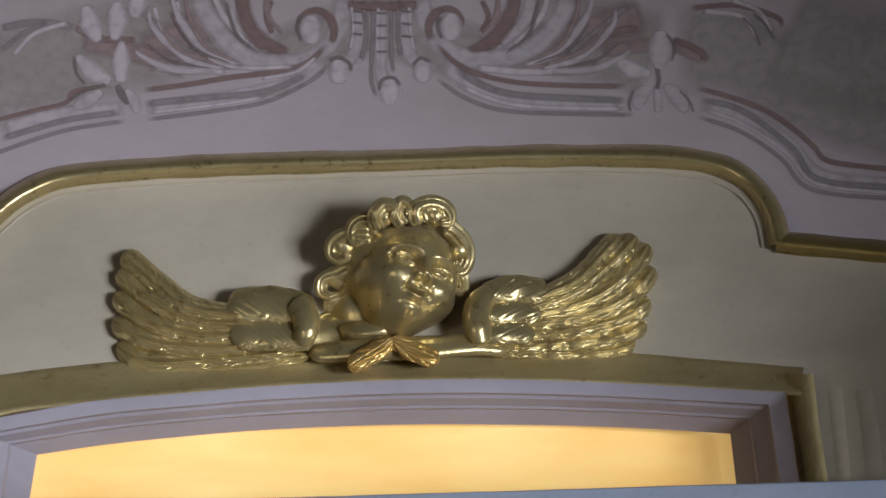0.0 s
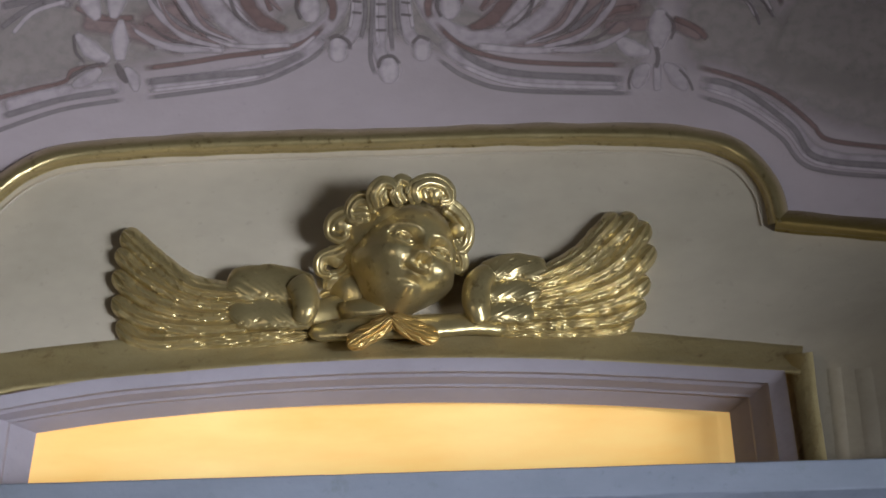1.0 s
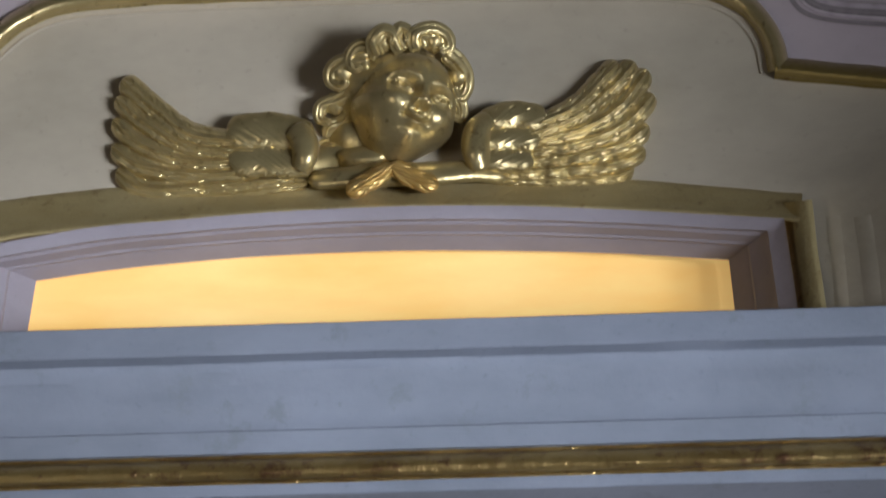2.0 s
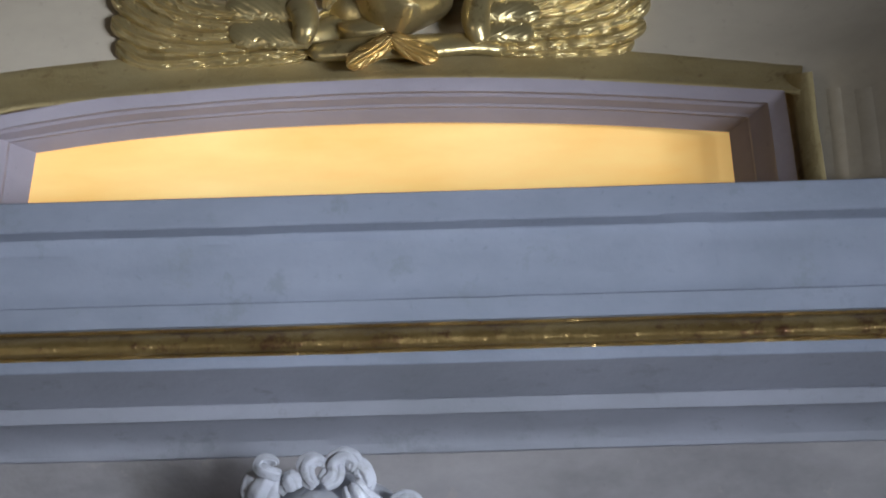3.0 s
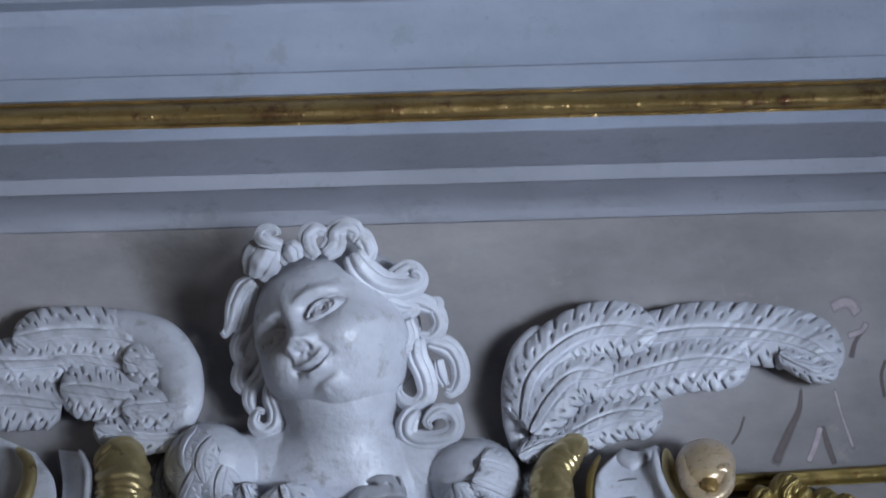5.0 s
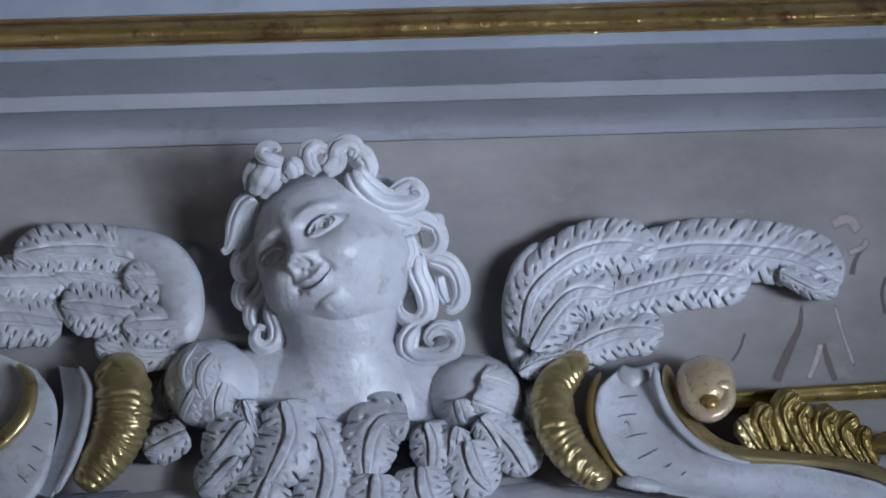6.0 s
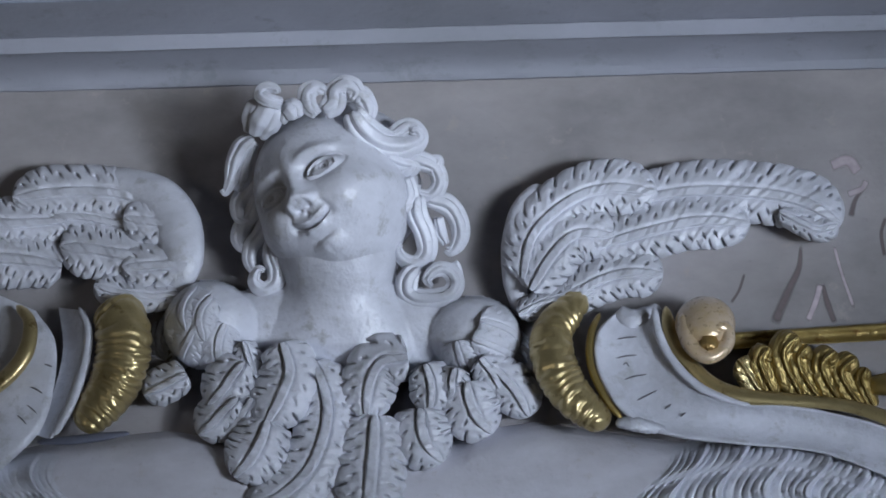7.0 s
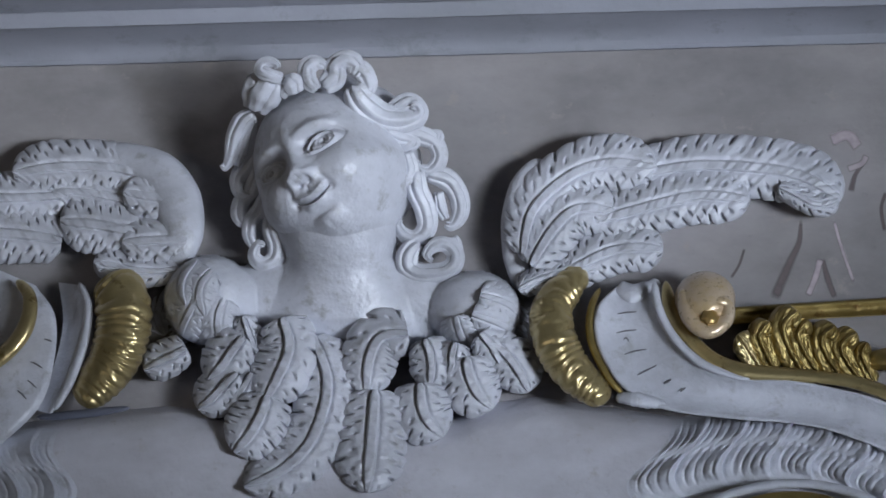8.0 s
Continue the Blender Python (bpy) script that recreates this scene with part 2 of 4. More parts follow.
run_profile("cavetto", [(1268, 0.10), *cavetto, (1335, 0.0)], cornice_grey, cornice)
bead = [(1100, 0.236), (1101, 0.252), (1106, 0.254), (1107, 0.250)]
bead += [(1129 - 20 * math.cos(math.pi * t), 0.250 + 0.026 * math.sin(math.pi * t)) for t in [k / 16 for k in range(17)]]
bead += [(1150, 0.250), (1151, 0.254), (1155, 0.253), (1156, 0.236)]
run_profile("gilded_bead", bead, bead_gilt, cornice, "worn gilded half-round bead")


# ---- frame and window ----
def moulding(bm, path, half, profile, wob=0.0):
    """Sweeps a profile of (across -1..1, d) along a path on the drawing; half: half width in mm."""
    p = path
    t = np.gradient(p, axis=0)
    t /= np.linalg.norm(t, axis=1)[:, None]
    rows = []
    for i in range(len(p)):
        h = half[i] if hasattr(half, "__len__") else half
        nx, ny = -t[i][1], t[i][0]
        k = 1 + wob * noise.noise((p[i][0] * 0.013, p[i][1] * 0.013, 2))
        rows.append([W(p[i][0] + nx * s * h * k, p[i][1] + ny * s * h * k, d) for s, d in profile])
    grid_mesh(bm, rows)


round_prof = [(-1, 0.0), (-0.98, 0.012), (-0.8, 0.028), (-0.5, 0.04), (-0.15, 0.046), (0.2, 0.044), (0.5, 0.034), (0.75, 0.022), (0.8, 0.016), (0.98, 0.014), (1, 0.0)]
FRAME = smooth_path([(-330, 640), (-180, 560), (-90, 470), (-40, 410), (5, 366), (50, 336), (110, 314), (220, 302), (400, 292), (700, 284), (900, 277), (1100, 276), (1200, 280), (1270, 292), (1318, 316), (1350, 350), (1368, 385), (1378, 432)], 200)
bm = bmesh.new()
moulding(bm, FRAME, 20, round_prof, 0.15)
panel_frame = part("gilded_frame_moulding", bm, gold)
tagged(panel_frame, "gilded rounded moulding framing the beige wall panel", "moulding", kind="structure")
bm = bmesh.new()
moulding(bm, smooth_path([(1372, 428), (1420, 433), (1568, 446), (1900, 474)], 40), 20, round_prof, 0.1)
tagged(part("gilded_frame_moulding", bm, gold_dark), "gilded moulding running on from the shoulder, its gold darkened for the dimmer light", "moulding", kind="structure")

HOOD = smooth_path([(-330, 786), (-150, 738), (0, 700), (150, 681), (300, 667), (470, 654), (700, 645), (900, 645), (1100, 653), (1250, 663), (1418, 676)], 160)
hood_prof = [(-1, 0.0), (-0.99, 0.024), (-0.7, 0.030), (-0.4, 0.038), (-0.1, 0.047), (0.2, 0.057), (0.45, 0.067), (0.62, 0.075), (0.7, 0.082), (0.82, 0.084), (0.93, 0.082), (1, 0.076), (1, 0.02)]
bm = bmesh.new()
moulding(bm, HOOD, np.interp(HOOD[:, 0], [0, 700, 1400], [36, 33, 25]), [(q, d * 0.72) for q, d in hood_prof], 0.05)
tagged(part("gilded_hood_moulding", bm, hood_gilt), "gilded arched moulding over the lit yellow opening", "moulding", kind="structure")
bm = bmesh.new()
moulding(bm, smooth_path([(1410, 664), (1420, 750), (1437, 860), (1460, 1000)], 30), 27, [(-1, 0.03), (-0.96, 0.058), (-0.6, 0.061), (-0.1, 0.056), (0.4, 0.048), (0.8, 0.034), (0.97, 0.024), (1, 0.006)], 0.04)
tagged(part("gilded_jamb_strip", bm, hood_gilt), "dull gilded strip beside the window jamb", "moulding", kind="structure")

# beige panel: fills from the gilded frame down to the hood
bm = bmesh.new()
rows = []
for i in range(121):
    a = -330 + i * (1425 + 330) / 120
    top = float(np.interp(a, FRAME[:, 0], FRAME[:, 1]))
    foot = float(np.interp(a, HOOD[:, 0], HOOD[:, 1]))
    rows.append([W(a, top + (foot - top) * k / 20, 0.006) for k in range(21)])
grid_mesh(bm, rows)
rows = []
for i in range(31):
    a = 1425 + i * 20
    top = float(np.interp(a, [1392, 1568, 1980], [430, 446, 480]))
    rows.append([W(a, top + (990 - top) * k / 30, 0.006) for k in range(31)])
grid_mesh(bm, rows)
tagged(part("beige_panel", bm, plaster_beige), "beige painted plaster panel behind the gilded angel head", "panel", kind="structure")
bm = bmesh.new()
_t = np.gradient(FRAME, axis=0)
_t /= np.linalg.norm(_t, axis=1)[:, None]
moulding(bm, FRAME + np.stack([-_t[:, 1], _t[:, 0]], axis=1) * 31, 3, [(-1, 0.006), (-0.6, 0.011), (0.6, 0.011), (1, 0.006)])
tagged(part("panel_trim", bm, plaster_beige), "thin raised line inside the gilded frame", "trim", kind="structure")

# splayed lilac architrave: lofted from the hood and jamb strip in to the glowing sheet
def three_sides(left, corner_l, top, corner_r, right, n):
    l = smooth_path([left, corner_l], 24)
    t = smooth_path([corner_l, *top, corner_r], n)
    r = smooth_path([corner_r, right], 24)
    return np.concatenate([l[:-1], t, r[1:]])


OUTER = three_sides((-95, 960), (-75, 752), [(150, 712), (300, 698), (470, 684), (700, 673), (900, 672), (1100, 679), (1250, 687)], (1388, 694), (1428, 960), 120)
INNER = three_sides((38, 960), (64, 805), [(180, 788), (300, 775), (470, 761), (700, 752), (900, 752), (1100, 757)], (1290, 768), (1312, 960), 120)
loft = [(0, 0.07), (0.05, 0.066), (0.30, 0.055), (0.34, 0.042), (0.42, 0.036), (0.58, 0.012), (0.64, 0.008), (0.67, -0.012), (0.72, -0.016), (0.95, -0.05), (1.0, -0.055), (1.0, -0.10)]
bm = bmesh.new()
rows = []
for o, i in zip(OUTER, INNER):
    rows.append([W(*(o + (i - o) * f), d) for f, d in loft])
grid_mesh(bm, rows)
bm.normal_update()
for e in bm.edges:
    if len(e.link_faces) == 2 and e.calc_face_angle(0) > 0.5:
        e.smooth = False
win = thing("arch_opening_1", W(680, 960, -0.1), "opening onto a lit yellow space, given as a glowing sheet under a lilac moulded arch", "window", kind="structure")
part("window_frame", bm, architrave_lilac, win, "stepped lilac plaster architrave")
bm = bmesh.new()
box(bm, X0 - 0.12, X1 + 0.12, 0.10, 0.112, W(784, 1010).z, W(784, 700, -0.1).z)
part("glow_sheet", bm, yellow_glow, win, "amber yellow sheet whose glow stands for the lit space behind")
for a0, a1, h, d in ((1474, 1494, 13, 0.0075), (1526, 1552, 16, 0.0075)):
    bm = bmesh.new()
    moulding(bm, smooth_path([(a0, 690), ((a0 + a1) / 2, 780), (a1, 900)], 20), h, [(-1, 0.006), (-0.5, d), (0.5, d), (1, 0.006)])
    tagged(part("pilaster_trim", bm, plaster_beige), "raised beige strip on the flat pilaster", "trim", kind="structure")

# ---- sculpture tools ----
def sheet(a, b, z):
    return W(a, b, z / 1000.0)


def seen_from(b0, d0):
    """A placer for solid things: z is mm towards the eye from a plane square to the sight line at (b0, d0)."""
    el = radians(UP) - (b0 - 441) / F
    return lambda a, b, z: W(a, b, d0 + (z * math.cos(el) + (b0 - b) * math.sin(el)) / 1000.0)


def tube(bm, pts, radii, put, grooves=0, depth=0.15, twist=0.0, n=40, around=14, flat=1.0, ridges=0, ridge=0.0, bend=0.0):
    """A rounded strand through pts (a, b, z) with radii in mm; grooves run along it, ridges across it."""
    p = smooth_path([tuple(q) if len(q) == 3 else (*q, 0.0) for q in pts], n)
    r = np.interp(np.linspace(0, 1, n), np.linspace(0, 1, len(radii)), radii)
    t = np.gradient(p, axis=0)
    t /= np.maximum(np.linalg.norm(t, axis=1)[:, None], 1e-6)
    rows = []
    for i in range(n):
        side = np.cross(t[i], (0, 0, 1.0))
        side /= max(np.linalg.norm(side), 1e-6)
        up = np.cross(side, t[i])
        f = i / (n - 1)
        cap = math.sqrt(max(0.02, 1 - max(0.0, (abs(2 * f - 1) - 0.86) / 0.14) ** 2))
        row = []
        for k in range(around):
            th = 2 * math.pi * k / around
            q = r[i] * cap * (1 - depth * (0.5 + 0.5 * math.cos(grooves * th + twist * f * 6.283)) ** 3 if grooves else 1)
            if ridges:
                ph = f * ridges + bend * abs(math.sin(th)) + 1.7 * noise.noise((f * 5, th * 0.8, ridges))
                q *= 1 + ridge * (abs(math.sin(math.pi * ph)) ** 0.6 - 0.6) + 0.05 * noise.noise((p[i][0] * 0.05, p[i][1] * 0.05, th))
            w = side * math.cos(th) * q + up * math.sin(th) * q * flat
            row.append(put(*(p[i] + w)))
        rows.append(row)
    vs = grid_mesh(bm, rows, close=True)
    bm.faces.new(vs[0])
    bm.faces.new(list(reversed(vs[-1])))


def lock(bm, pts, radii, put, seed=0.0):
    """A lock of carved hair: strands laid side by side that part and close again along the way."""
    n = 44
    p = smooth_path([tuple(q) if len(q) == 3 else (*q, 0.0) for q in pts], n)
    r = np.interp(np.linspace(0, 1, n), np.linspace(0, 1, len(radii)), radii)
    t = np.gradient(p[:, :2], axis=0)
    t /= np.maximum(np.linalg.norm(t, axis=1)[:, None], 1e-6)
    for k, (off, lift, thick) in enumerate(((-0.62, -0.16, 0.46), (-0.05, 0.2, 0.56), (0.55, 0.0, 0.5))):
        line, rr = [], []
        for i in range(0, n, 3):
            f = i / (n - 1)
            o = (off + 0.16 * noise.noise((f * 3, k * 4.0, seed))) * r[i] * (1 - 0.25 * f)
            line.append((p[i][0] - t[i][1] * o, p[i][1] + t[i][0] * o, p[i][2] + lift * r[i]))
            rr.append(thick * r[i] * (0.92 + 0.2 * noise.noise((f * 4, k * 7.0, seed + 3))) * (1 if f < 0.7 else 1 - 0.5 * (f - 0.7) / 0.3))
        tube(bm, line, rr, put, grooves=5, depth=0.2, twist=0.3, n=n, around=20)


def feather(bm, path, half, d, thick, put=sheet, barbs=9, cut=0.18, rib=0.35, n=0, lean=1.4, base=0.75, back=26, seed=0.0, tip=0.2, holes=0.0, groove=0.42, groove_from=0.42, flutes=0):
    """A carved feather or leaf along path (a, b): domed blade with a rib, slanting barb cuts and a notched outline. d, thick: mm above the wall; d may be (root, tip)."""
    n = n or max(80, barbs * 24)
    p = smooth_path(path, n)
    t = np.gradient(p, axis=0)
    t /= np.maximum(np.linalg.norm(t, axis=1)[:, None], 1e-6)
    d0, d1 = d if isinstance(d, tuple) else (d, d)
    tip = max(tip, min(0.5, 0.9 * half / float(np.linalg.norm(np.diff(p, axis=0), axis=1).sum())))
    S = [0.0, 0.05, 0.09, 0.12, 0.15, 0.18, 0.22, 0.28, 0.34, 0.4, 0.46, 0.52, 0.58, 0.64, 0.7, 0.76, 0.82, 0.87, 0.92, 0.96, 1]
    S = [-q for q in reversed(S[1:])] + S
    rows = []
    for i in range(n):
        f = i / (n - 1)
        w = base + (1 - base) * math.sin(min(1, f / 0.45) * math.pi / 2)
        if f > 1 - tip:
            w *= math.sqrt(max(0.01, 1 - ((f - 1 + tip) / tip) ** 2))
        if f < 0.06:
            w *= 0.55 + 0.45 * f / 0.06
        row = []
        nx, ny = -t[i][1], t[i][0]
        for s in S:
            a = abs(s)
            ph = f * barbs - a * lean + (0.35 if s > 0 else 0) + seed + 0.45 * noise.noise((f * barbs * 0.45, 2.0 if s > 0 else 9.0, seed * 3))
            fr = ph - math.floor(ph)
            lobe = math.floor(ph)
            hand = 3.1 if s > 0 else 7.7
            wild = 0.7 + 0.95 * noise.noise((lobe * 1.7, hand, seed * 5))
            reach = groove_from + 0.22 * noise.noise((lobe * 2.3, hand + 11, seed * 3))
            notch = math.exp(-((fr - 0.5) / 0.055) ** 2)
            scallop = 1 - abs(math.sin(math.pi * (fr - 0.5))) ** 0.6
            ww = w * (1 - (cut * (0.45 * notch + 0.55 * scallop) * (0.6 + 0.5 * wild) + 0.05 * noise.noise((ph * 2, s, seed * 7))) * max(0, a - 0.5) * 2)
            h = (1 - 0.7 * a ** 2 - 0.3 * a ** 10) * 0.72
            if rib > 0.02:
                ridge = min(1.0, max(0.0, (0.17 - a) / 0.05))
                h += rib * ridge * (1 - 0.5 * f) - 0.2 * math.exp(-((a - 0.19) / 0.03) ** 2) * (1 - f) ** 0.3
            edge = min(1, max(0, (a - reach) / 0.12))
            h += (-groove * wild * notch + 0.02 * math.cos(2 * math.pi * (fr - 0.5) + math.pi)) * edge * (1 if a < 0.9 else 0.6)
            if holes:
                pick = noise.noise((lobe * 3.7, hand, seed * 9 + 2))
                h -= holes * (0.5 + abs(pick)) * math.exp(-((fr - 0.08 - 0.3 * pick - 0.5 * (a - 0.4)) / 0.075) ** 2 - ((a - reach + 0.1 + 0.1 * pick) / 0.07) ** 2)
            if flutes:
                h += 0.13 * math.cos(flutes * math.pi * s) * (1 - a)
            z = d0 + (d1 - d0) * f + thick * h * (1 - 0.35 * max(0, (f - 1 + tip) / tip) ** 2) + thick * (0.12 * noise.noise((p[i][0] * 0.03, p[i][1] * 0.03 + s, seed)) + 0.07 * noise.noise((p[i][0] * 0.11 + s * 5, p[i][1] * 0.11, seed)))
            row.append(put(p[i][0] + nx * s * half * ww, p[i][1] + ny * s * half * ww, z))
        e0, e1 = p[i] - np.array([nx, ny]) * half * w * 0.93, p[i] + np.array([nx, ny]) * half * w * 0.93
        zb = d0 + (d1 - d0) * f - back
        rows.append([put(e0[0], e0[1], zb)] + row + [put(e1[0], e1[1], zb)])
    vs = grid_mesh(bm, rows)
    bm.faces.new(vs[0])
    bm.faces.new(list(reversed(vs[-1])))


def blob(bm, a, b, z, ra, rb, rz, put, n=24, lump=0.0):
    rows = []
    for i in range(n + 1):
        v = math.pi * (0.002 + 0.996 * i / n)
        rows.append([put(a + ra * k * math.sin(v) * math.cos(u), b - rb * k * math.cos(v), z + rz * k * math.sin(v) * math.sin(u))
                     for u in [2 * math.pi * j / (2 * n) for j in range(2 * n)]
                     for k in [1 + lump * noise.noise((math.cos(u) * 2 + a, v * 2, math.sin(u) * 2))]])
    grid_mesh(bm, rows, close=True)


def carved_head(bm, cx, cy, rad, yaw, pitch, roll, put, z0=0.0, nu=380, nv=280, spread=1.0, deep=1.0, taper=0.1, nose=1.0):
    """A chubby carved child's face: a rounded skull whose front is pushed out and cut in along its own axis. rad: half height in mm; spread: how wide the features sit."""
    turn = Matrix.Rotation(radians(roll), 3, "Z") @ Matrix.Rotation(radians(yaw), 3, "Y") @ Matrix.Rotation(radians(pitch), 3, "X")
    s = np.linspace(-1, 1, nu, endpoint=False)
    u = math.pi * (0.42 * s + 0.58 * s ** 3)
    v = math.pi * (0.004 + 0.992 * np.arange(nv + 1) / nv)
    U, V = np.meshgrid(u, v)
    X, Y, Z = 0.82 * np.sin(V) * np.sin(U), np.cos(V), 0.9 * np.sin(V) * np.cos(U)
    X = X * (1 - taper * np.clip(-Y - 0.2, 0, 1))
    x, y = X / spread, Y / spread
    ax = np.abs(x)

    def g(px, py, sx, sy, xx=ax):
        return np.exp(-((xx - px) / sx) ** 2 - ((y - py) / sy) ** 2)

    def step(q):
        return 1 / (1 + np.exp(-np.clip(q, -50, 50)))

    D = -0.13 * g(0.29, 0.045, 0.17, 0.12) - 0.05 * g(0.16, 0.06, 0.07, 0.10)
    D += 0.055 * np.exp(-((y - 0.235 + 0.9 * (ax - 0.31) ** 2) / 0.06) ** 2) * np.exp(-((ax - 0.32) / 0.24) ** 4)
    D += 0.03 * g(0.0, 0.48, 0.5, 0.25)
    ex, ey = (ax - 0.315) / 0.128, (y - 0.012 - 0.10 * (ax - 0.315)) / np.where(y > 0.012, 0.078, 0.052)
    e = np.sqrt(ex * ex + ey * ey)
    D += 0.10 * np.sqrt(np.clip(1 - (e / 1.35) ** 2, 0, 1))
    D += np.where(ey > 0, 0.046, 0.024) * np.exp(-((e - 1.2) / 0.16) ** 2)
    D -= 0.030 * np.exp(-((e - 0.97) / 0.10) ** 2)
    D -= np.where(ey > 0, 0.035, 0.018) * np.exp(-((e - 1.62) / 0.18) ** 2)
    D -= 0.03 * g(0.175, 0.0, 0.022, 0.022)
    ir = np.hypot((ax - 0.325) / 0.055, (y - 0.022) / 0.055)
    D -= 0.020 * np.exp(-((ir - 1.0) / 0.22) ** 2) + 0.085 * np.exp(-(ir / 0.55) ** 2)
    n = np.clip((0.20 - y) / 0.41, 0, 1)
    foot = step((y + 0.268 + 0.05 * np.clip(ax / 0.12, 0, 1.5)) / 0.016) * step((0.28 - y) / 0.04)
    D += nose * (0.035 + 0.175 * n ** 1.5) * np.exp(-(ax / (0.062 + 0.06 * n)) ** 2.6) * foot
    D += 0.055 * g(0, -0.19, 0.10, 0.075, x) * foot
    D += 0.085 * g(0.125, -0.24, 0.052, 0.05)
    D -= 0.10 * g(0.062, -0.292, 0.036, 0.026)
    D += 0.15 * g(0.47, -0.34, 0.26, 0.25)
    fold = 0.165 + 0.42 * np.clip(-0.26 - y, 0, 1)
    D -= 0.028 * np.exp(-((ax - fold) / 0.032) ** 2) * np.exp(-((y + 0.36) / 0.09) ** 2)
    lip = -0.495 + 0.055 * np.clip(ax / 0.16, 0, 1.25) ** 2
    D += 0.085 * g(0, -0.47, 0.22, 0.15)
    D -= 0.028 * g(0, -0.385, 0.022, 0.04)
    D += 0.05 * np.exp(-(ax / 0.165) ** 4) * np.exp(-((y - lip - 0.042) / 0.034) ** 2)
    D += 0.06 * np.exp(-(ax / 0.12) ** 4) * np.exp(-((y - lip + 0.055) / 0.042) ** 2)
    D -= 0.12 * np.exp(-(ax / 0.20) ** 6) * np.exp(-((y - lip) / 0.017) ** 2)
    D -= 0.045 * g(0.205, -0.445, 0.035, 0.035)
    D -= 0.06 * g(0, -0.60, 0.13, 0.035)
    D += 0.13 * g(0, -0.73, 0.17, 0.115)
    D -= 0.022 * g(0, -0.74, 0.03, 0.05)
    Z = Z + deep * D * np.clip(Z * 3.2, 0, 1)
    side = 0.05 * np.exp(-((Y + 0.36) / 0.26) ** 2) * np.clip(np.abs(X) / 0.7, 0, 1) ** 2 * np.clip(1 + Z, 0, 1)
    X = X * (1 + side * 1.6)
    rows = []
    for i in range(nv + 1):
        row = []
        for j in range(nu):
            q = turn @ Vector((X[i, j] * rad, Y[i, j] * rad, Z[i, j] * rad))
            row.append(put(cx + q.x, cy - q.y, z0 + q.z))
        rows.append(row)
    grid_mesh(bm, rows, close=True)


# ---- gilded winged angel head on the panel ----
angel = bmesh.new()
put = seen_from(504, 0.062)
carved_head(angel, 714, 502, 110, 14, -27, -24, put, spread=1.06, deep=1.3, taper=0.42, nose=0.6)
blob(angel, 706, 474, -38, 106, 102, 100, put, lump=0.08)
blob(angel, 640, 560, -45, 60, 60, 60, put, lump=0.05)
tube(angel, [(536, 606, -8), (590, 596, -22), (650, 592, -24)], [26, 36, 46], put, n=24, around=22)
tube(angel, [(655, 560, 10), (662, 600, -5), (672, 650, -20)], [62, 60, 70], put, n=20, around=28)
for pts, rr in (
    ([(668, 402, 30), (660, 376, 45), (678, 358, 45), (698, 366, 50), (690, 384, 55)], [14, 15, 14, 11, 7]),
    ([(712, 395, 45), (700, 372, 45), (708, 352, 40), (724, 360, 45), (720, 380, 55)], [13, 13, 12, 10, 7]),
    ([(745, 392, 50), (738, 368, 50), (762, 356, 40), (788, 364, 35), (796, 386, 40), (776, 390, 52)], [15, 17, 17, 16, 14, 8]),
    ([(790, 396, 36), (810, 410, 22), (824, 432, 8), (826, 460, 4), (812, 474, 16), (804, 454, 34)], [15, 16, 16, 15, 13, 9]),
    ([(806, 468, 8), (820, 490, -2), (818, 512, -5), (804, 508, 10)], [11, 12, 10, 6]),
    ([(668, 395, 30), (636, 388, 20), (618, 404, 15), (624, 424, 25), (642, 418, 35)], [16, 16, 15, 12, 7]),
    ([(652, 410, 30), (616, 414, 12), (588, 426, 0), (584, 446, 0), (604, 454, 14), (612, 440, 22)], [15, 17, 17, 15, 12, 7]),
    ([(634, 440, 15), (622, 468, 0), (594, 484, -10), (566, 492, -15), (564, 514, -10), (584, 520, 0)], [14, 16, 17, 15, 13, 8]),
    ([(618, 505, -5), (600, 522, -20), (578, 530, -20), (572, 548, -20)], [13, 14, 13, 8]),
    ([(612, 545, -20), (590, 556, -30), (566, 562, -35), (570, 582, -30), (590, 580, -20), (592, 568, -15)], [12, 13, 12, 11, 9, 5]),
    ([(640, 470, 5), (628, 455, 12), (634, 440, 22)], [8, 11, 7]),
):
    blob(angel, sum(q[0] for q in pts) / len(pts), sum(q[1] for q in pts) / len(pts) + 5, sum(q[2] for q in pts) / len(pts) - 14, max(rr) * 1.2, max(rr) * 1.2, max(rr), put, n=10, lump=0.2)
    lock(angel, pts, [q * 1.12 for q in rr], lambda a, b, z: put(a + (712 - a) * 0.03, b + 5, z), pts[0][0] * 0.1)
LW = [  # feathers of the wing: path, half width, height above the wall
    ([(545, 630), (400, 648), (300, 655), (245, 656)], 17, 34), ([(520, 622), (370, 636), (260, 640), (205, 610)], 21, 40),
    ([(490, 606), (350, 615), (250, 600), (198, 566)], 21, 46), ([(470, 590), (345, 592), (255, 565), (200, 520)], 20, 50),
    ([(450, 574), (340, 566), (265, 530), (206, 480)], 20, 54), ([(420, 556), (340, 545), (280, 505), (216, 448)], 22, 58),
]
for k, (pth, hw, z) in enumerate(LW):
    feather(angel, pth, hw, (z - 8, z - 30), 30, barbs=6, cut=0.04, rib=0.0, seed=k * 0.37, holes=0.3, back=45, tip=0.09, groove=0.12, groove_from=0.7, lean=0.6, flutes=3)
feather(angel, [(555, 552), (480, 540), (400, 546)], 34, (66, 56), 24, barbs=4, cut=0.03, rib=0.0, holes=0.2, groove=0.1, groove_from=0.7, seed=0.2, back=60)
